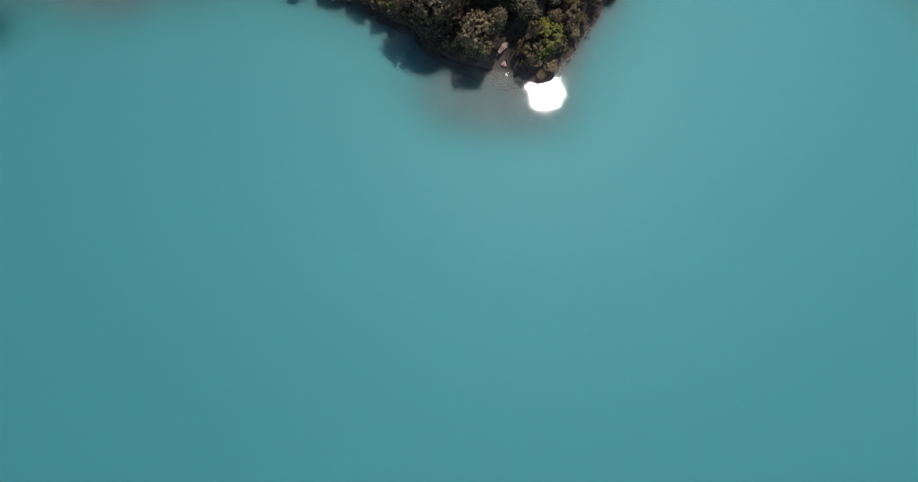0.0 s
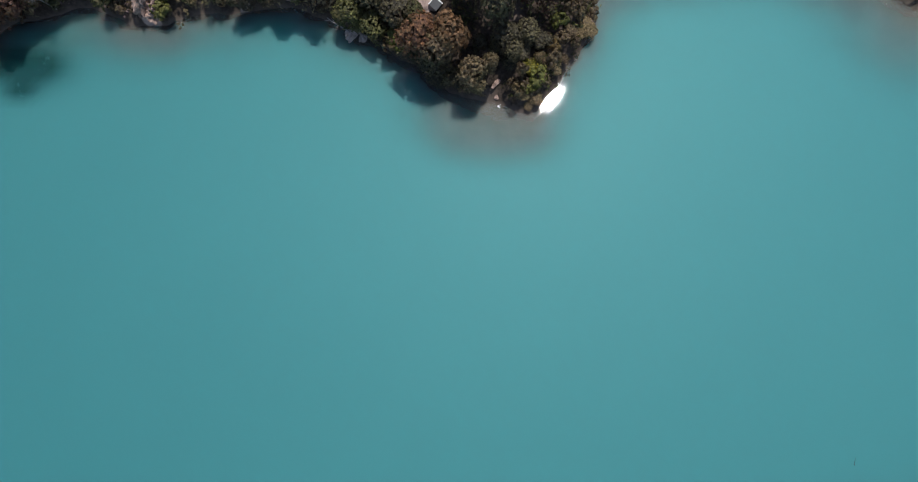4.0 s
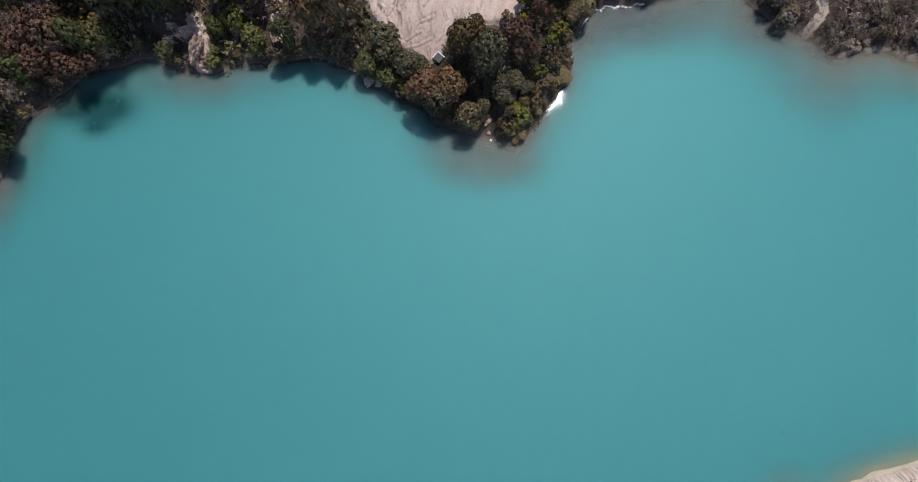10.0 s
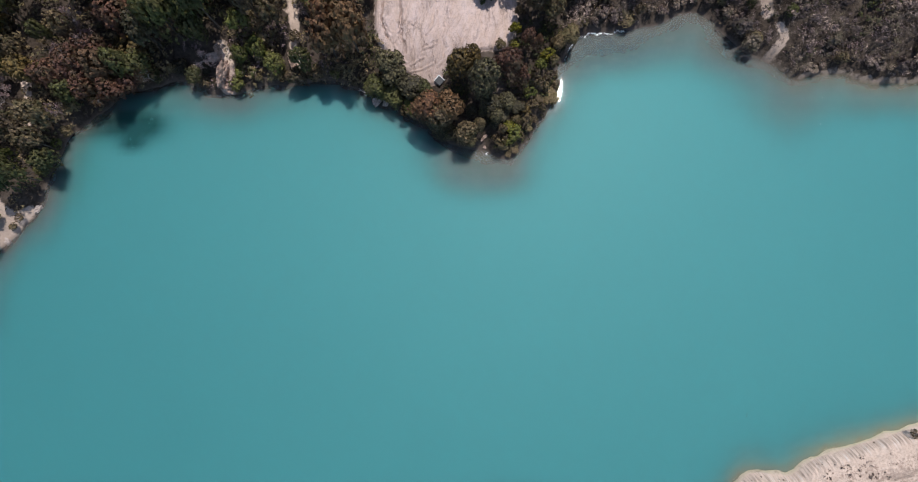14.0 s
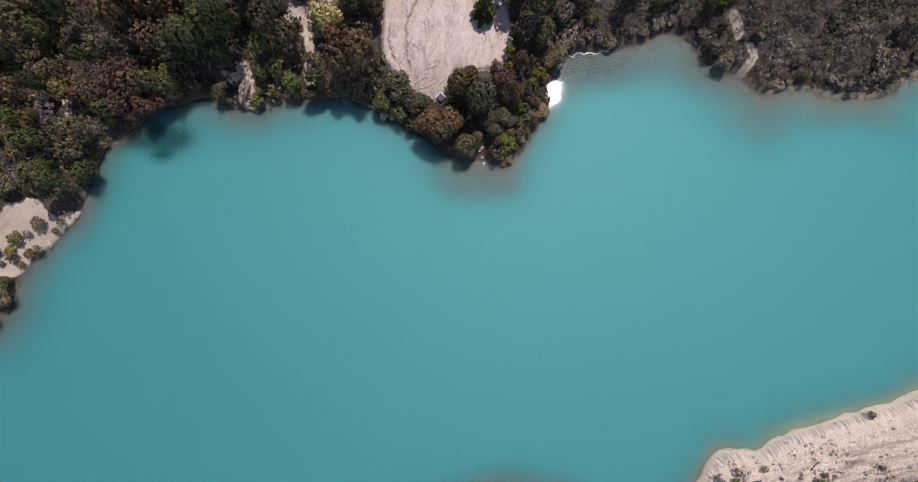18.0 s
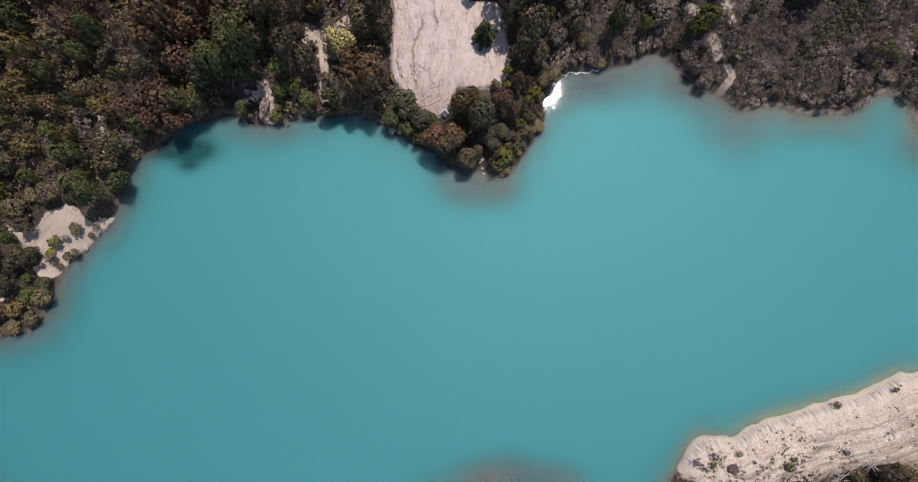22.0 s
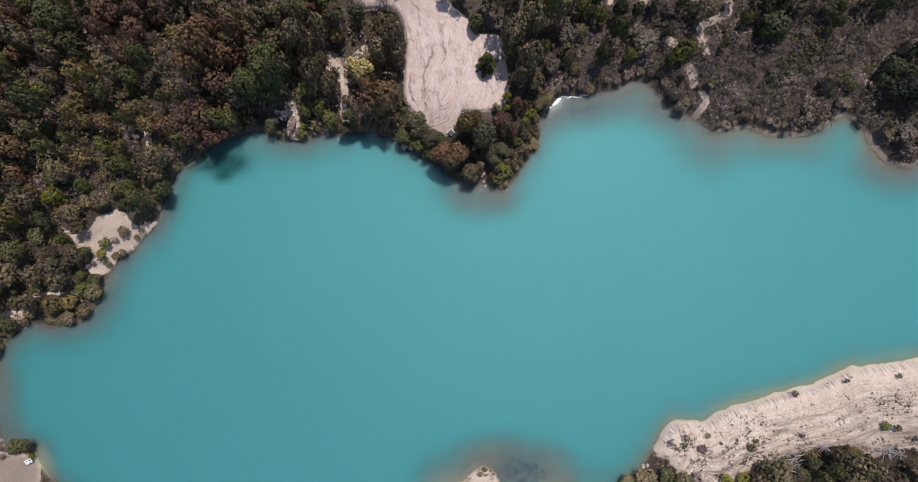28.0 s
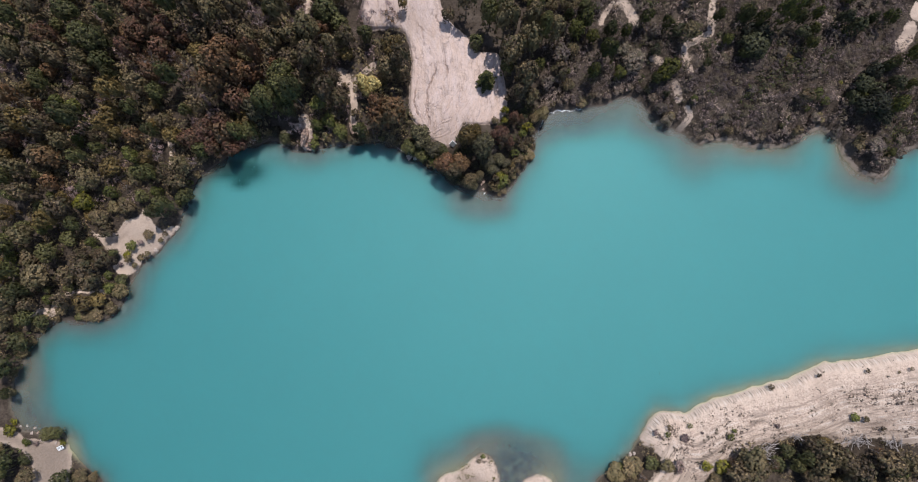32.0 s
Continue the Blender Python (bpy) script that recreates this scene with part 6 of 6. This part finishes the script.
def pole(name, a, b, thick, material, label, bends=5, seed=1, twigs=0):
    """A bent length of timber between two places, with a few twigs."""
    rng = random.Random(seed)
    verts, faces = [], []
    a, b = Vector(a), Vector(b)
    line = [a.lerp(b, k / bends) + Vector((rng.gauss(0, 0.04), rng.gauss(0, 0.04), 0)) * (0 < k < bends) for k in range(bends + 1)]
    for k in range(bends):
        r = thick * (1 - 0.6 * k / bends)
        stick(verts, faces, line[k], line[k + 1], r, r * 0.9, 6)
    for _ in range(twigs):
        p = a.lerp(b, rng.uniform(0.3, 0.9))
        stick(verts, faces, p, p + Vector((rng.gauss(0, 0.5), rng.gauss(0, 0.5), rng.uniform(0, 0.3))), thick * 0.4, thick * 0.15, 4)
    base = Vector((a.x, a.y, a.z))
    ob = part(name, mesh_of(name, [tuple(Vector(v) - base) for v in verts], faces), material)
    ob.location = base
    return tagged(ob, label, "log")


pole("fallen_log", (-8.9, 25.3, 0.55), (-11.3, 26.8, 0.7), 0.09, BARE_WOOD, "pale fallen trunk reaching over the water", 5, 2, 2)
pole("drowned_branch", (16.9, 27.6, -0.15), (15.3, 30.6, 0.02), 0.07, SODDEN, "dark drowned branch in shallow water", 6, 3, 3)
pole("drowned_snag", (35.15, -13.5, -0.3), (35.05, -12.95, 0.06), 0.06, SODDEN, "dark snag just breaking the water", 3, 4, 1)
pole("dry_branch", (51.0, -25.9, 3.4), (53.4, -26.8, 3.5), 0.08, BARE_WOOD, "pale curved dead branch beside the brush pile", 6, 5, 1)


def brush_pile(x, y, wide, deep, count, seed):
    """A heap of dead limbs, each a part."""
    rng = random.Random(seed)
    root = tagged(new("brush_pile"), "heap of bleached dead branches beside the bank", "brushwood", "heaps of dead branches")
    for k in range(count):
        verts, faces = [], []
        a = rng.uniform(0, math.pi)
        c = Vector((rng.gauss(0, wide * 0.3), rng.gauss(0, deep * 0.3), 0.15 + 0.035 * k))
        half = Vector((math.cos(a), math.sin(a), rng.gauss(0, 0.2))) * rng.uniform(0.5, 1.4)
        bent = c + Vector((rng.gauss(0, 0.15), rng.gauss(0, 0.15), 0.1))
        r = rng.uniform(0.03, 0.07)
        stick(verts, faces, c - half, bent, r, r * 0.8, 5)
        stick(verts, faces, bent, c + half, r * 0.8, r * 0.3, 5)
        for _ in range(3):
            p = bent.lerp(c + half, rng.random())
            stick(verts, faces, p, p + Vector((rng.gauss(0, 0.35), rng.gauss(0, 0.35), rng.uniform(0, 0.3))), r * 0.4, r * 0.12, 3)
        part("branch", mesh_of("branch", verts, faces), BARE_WOOD, root)
    root.matrix_basis = pose(x, y, height(x, y) - 0.05)
    return root


brush_pile(52.3, -24.9, 2.6, 2.6, 30, 1)
brush_pile(67.3, -23.4, 4.0, 1.6, 30, 2)
brush_pile(73.8, -23.6, 3.0, 1.4, 18, 3)
brush_pile(57.8, -22.9, 1.6, 1.2, 12, 4)


def crumbs(name, label, category, spots, material, seed, flat=0.4):
    """Many small bits at (x, y, z, size), as one mesh."""
    rng = random.Random(seed)
    verts, faces = [], []
    for x, y, z, r in spots:
        first, ring = len(verts), 6
        verts.append((x, y, z + r * flat))
        for k in range(ring):
            a = 2 * math.pi * k / ring
            q = r * rng.uniform(0.6, 1.3)
            verts.append((x + q * math.cos(a), y + q * math.sin(a), z - 0.02))
        for k in range(ring):
            faces.append((first, first + 1 + k, first + 1 + (k + 1) % ring))
    ob = new(name, mesh_of(name, verts, faces))
    ob.data.materials.append(material)
    return tagged(ob, label, category, kind="stuff")


rng = random.Random(31)
line = rounded([(14.9, 32.8), (16.0, 34.0), (17.9, 34.75), (19.6, 34.95), (21.6, 34.85)], False, 8)
spots = []
for _ in range(260):
    x = line[rng.randrange(len(line))][0] if rng.random() < 0.7 else line[rng.randrange(12, 24)][0]
    x += rng.gauss(0, 0.3)
    y = next((v for v in np.arange(30.0, 38.0, 0.08) if height(x, v) > -0.06), 34.0)
    spots.append((x, y + 0.12 * math.sin(x * 4.0) + rng.gauss(-0.1, 0.08), 0.02, rng.uniform(0.025, 0.065)))
crumbs("shore_foam", "white foam washed along the shore", "foam", spots, FOAM, 1, 0.3)
spots = [(rng.gauss(41, 3.4), rng.gauss(25, 2.6), 0.004, rng.uniform(0.02, 0.055)) for _ in range(8)]
spots += [(rng.gauss(44.5, 1.2), rng.gauss(18.5, 3.5), 0.004, rng.uniform(0.02, 0.055)) for _ in range(6)]
spots += [(4.4 + rng.gauss(0, 0.1), 18.7 + rng.gauss(0, 0.12), 0.01, rng.uniform(0.05, 0.1)) for _ in range(7)]
crumbs("floating_flecks", "small white flecks lying on the lake", "foam", spots, FOAM, 2, 0.3)

# dry tufts and clods on the cut bank
tufty = np.clip(rough(X / 1.3, Y / 1.1, 97) * 6 - 2.7, 0, 1)
patch = np.maximum(spot(X, Y, 37, -22.5, 4.5, 3.0), spot(X, Y, 46, -21.5, 6, 3.0))
spots = []
while len(spots) < 4200:
    x, y = rng.uniform(30, 92), rng.uniform(-30, -8)
    d = value_at(D, x, y)
    if value_at(bank, x, y) > 0.5 and d > 0.6 and rng.random() < 0.02 + (0.9 * value_at(SCRUB, x, y) ** 1.2 + 0.5 * value_at(patch, x, y)) * value_at(tufty, x, y):
        spots.append((x, y, height(x, y), rng.uniform(0.045, 0.1) * rng.choice((1, 1, 1.7))))
crumbs("clay_clods", "brown clods and twigs strewn over pale clay", "debris", spots[::2], plain("dry_twigs", (0.19, 0.14, 0.105), 0.9, 8, 0.5), 3, 0.9)
corners, tris, total = [], [], 0
pattern = [crown_of(300 + k, 0.3, 0.2, 8, 7, 0.06, 1, 0.3, 0.05, 0)[:2] for k in range(4)]
for x, y, z, r in spots[1::3]:
    c, t = pattern[rng.randrange(4)]
    corners.append(c * (r * 6.5 * rng.uniform(0.6, 1.3)) + [x, y, z - 0.03])
    tris.append(t + total)
    total += len(c)
tufts = new("dry_tufts", mesh_of("dry_tufts", np.concatenate(corners), np.concatenate(tris)))
tufts.data.materials.append(LEAF["scrub"])
tagged(tufts, "dry brown tufts dotted over the clay bank", "grass", kind="stuff")
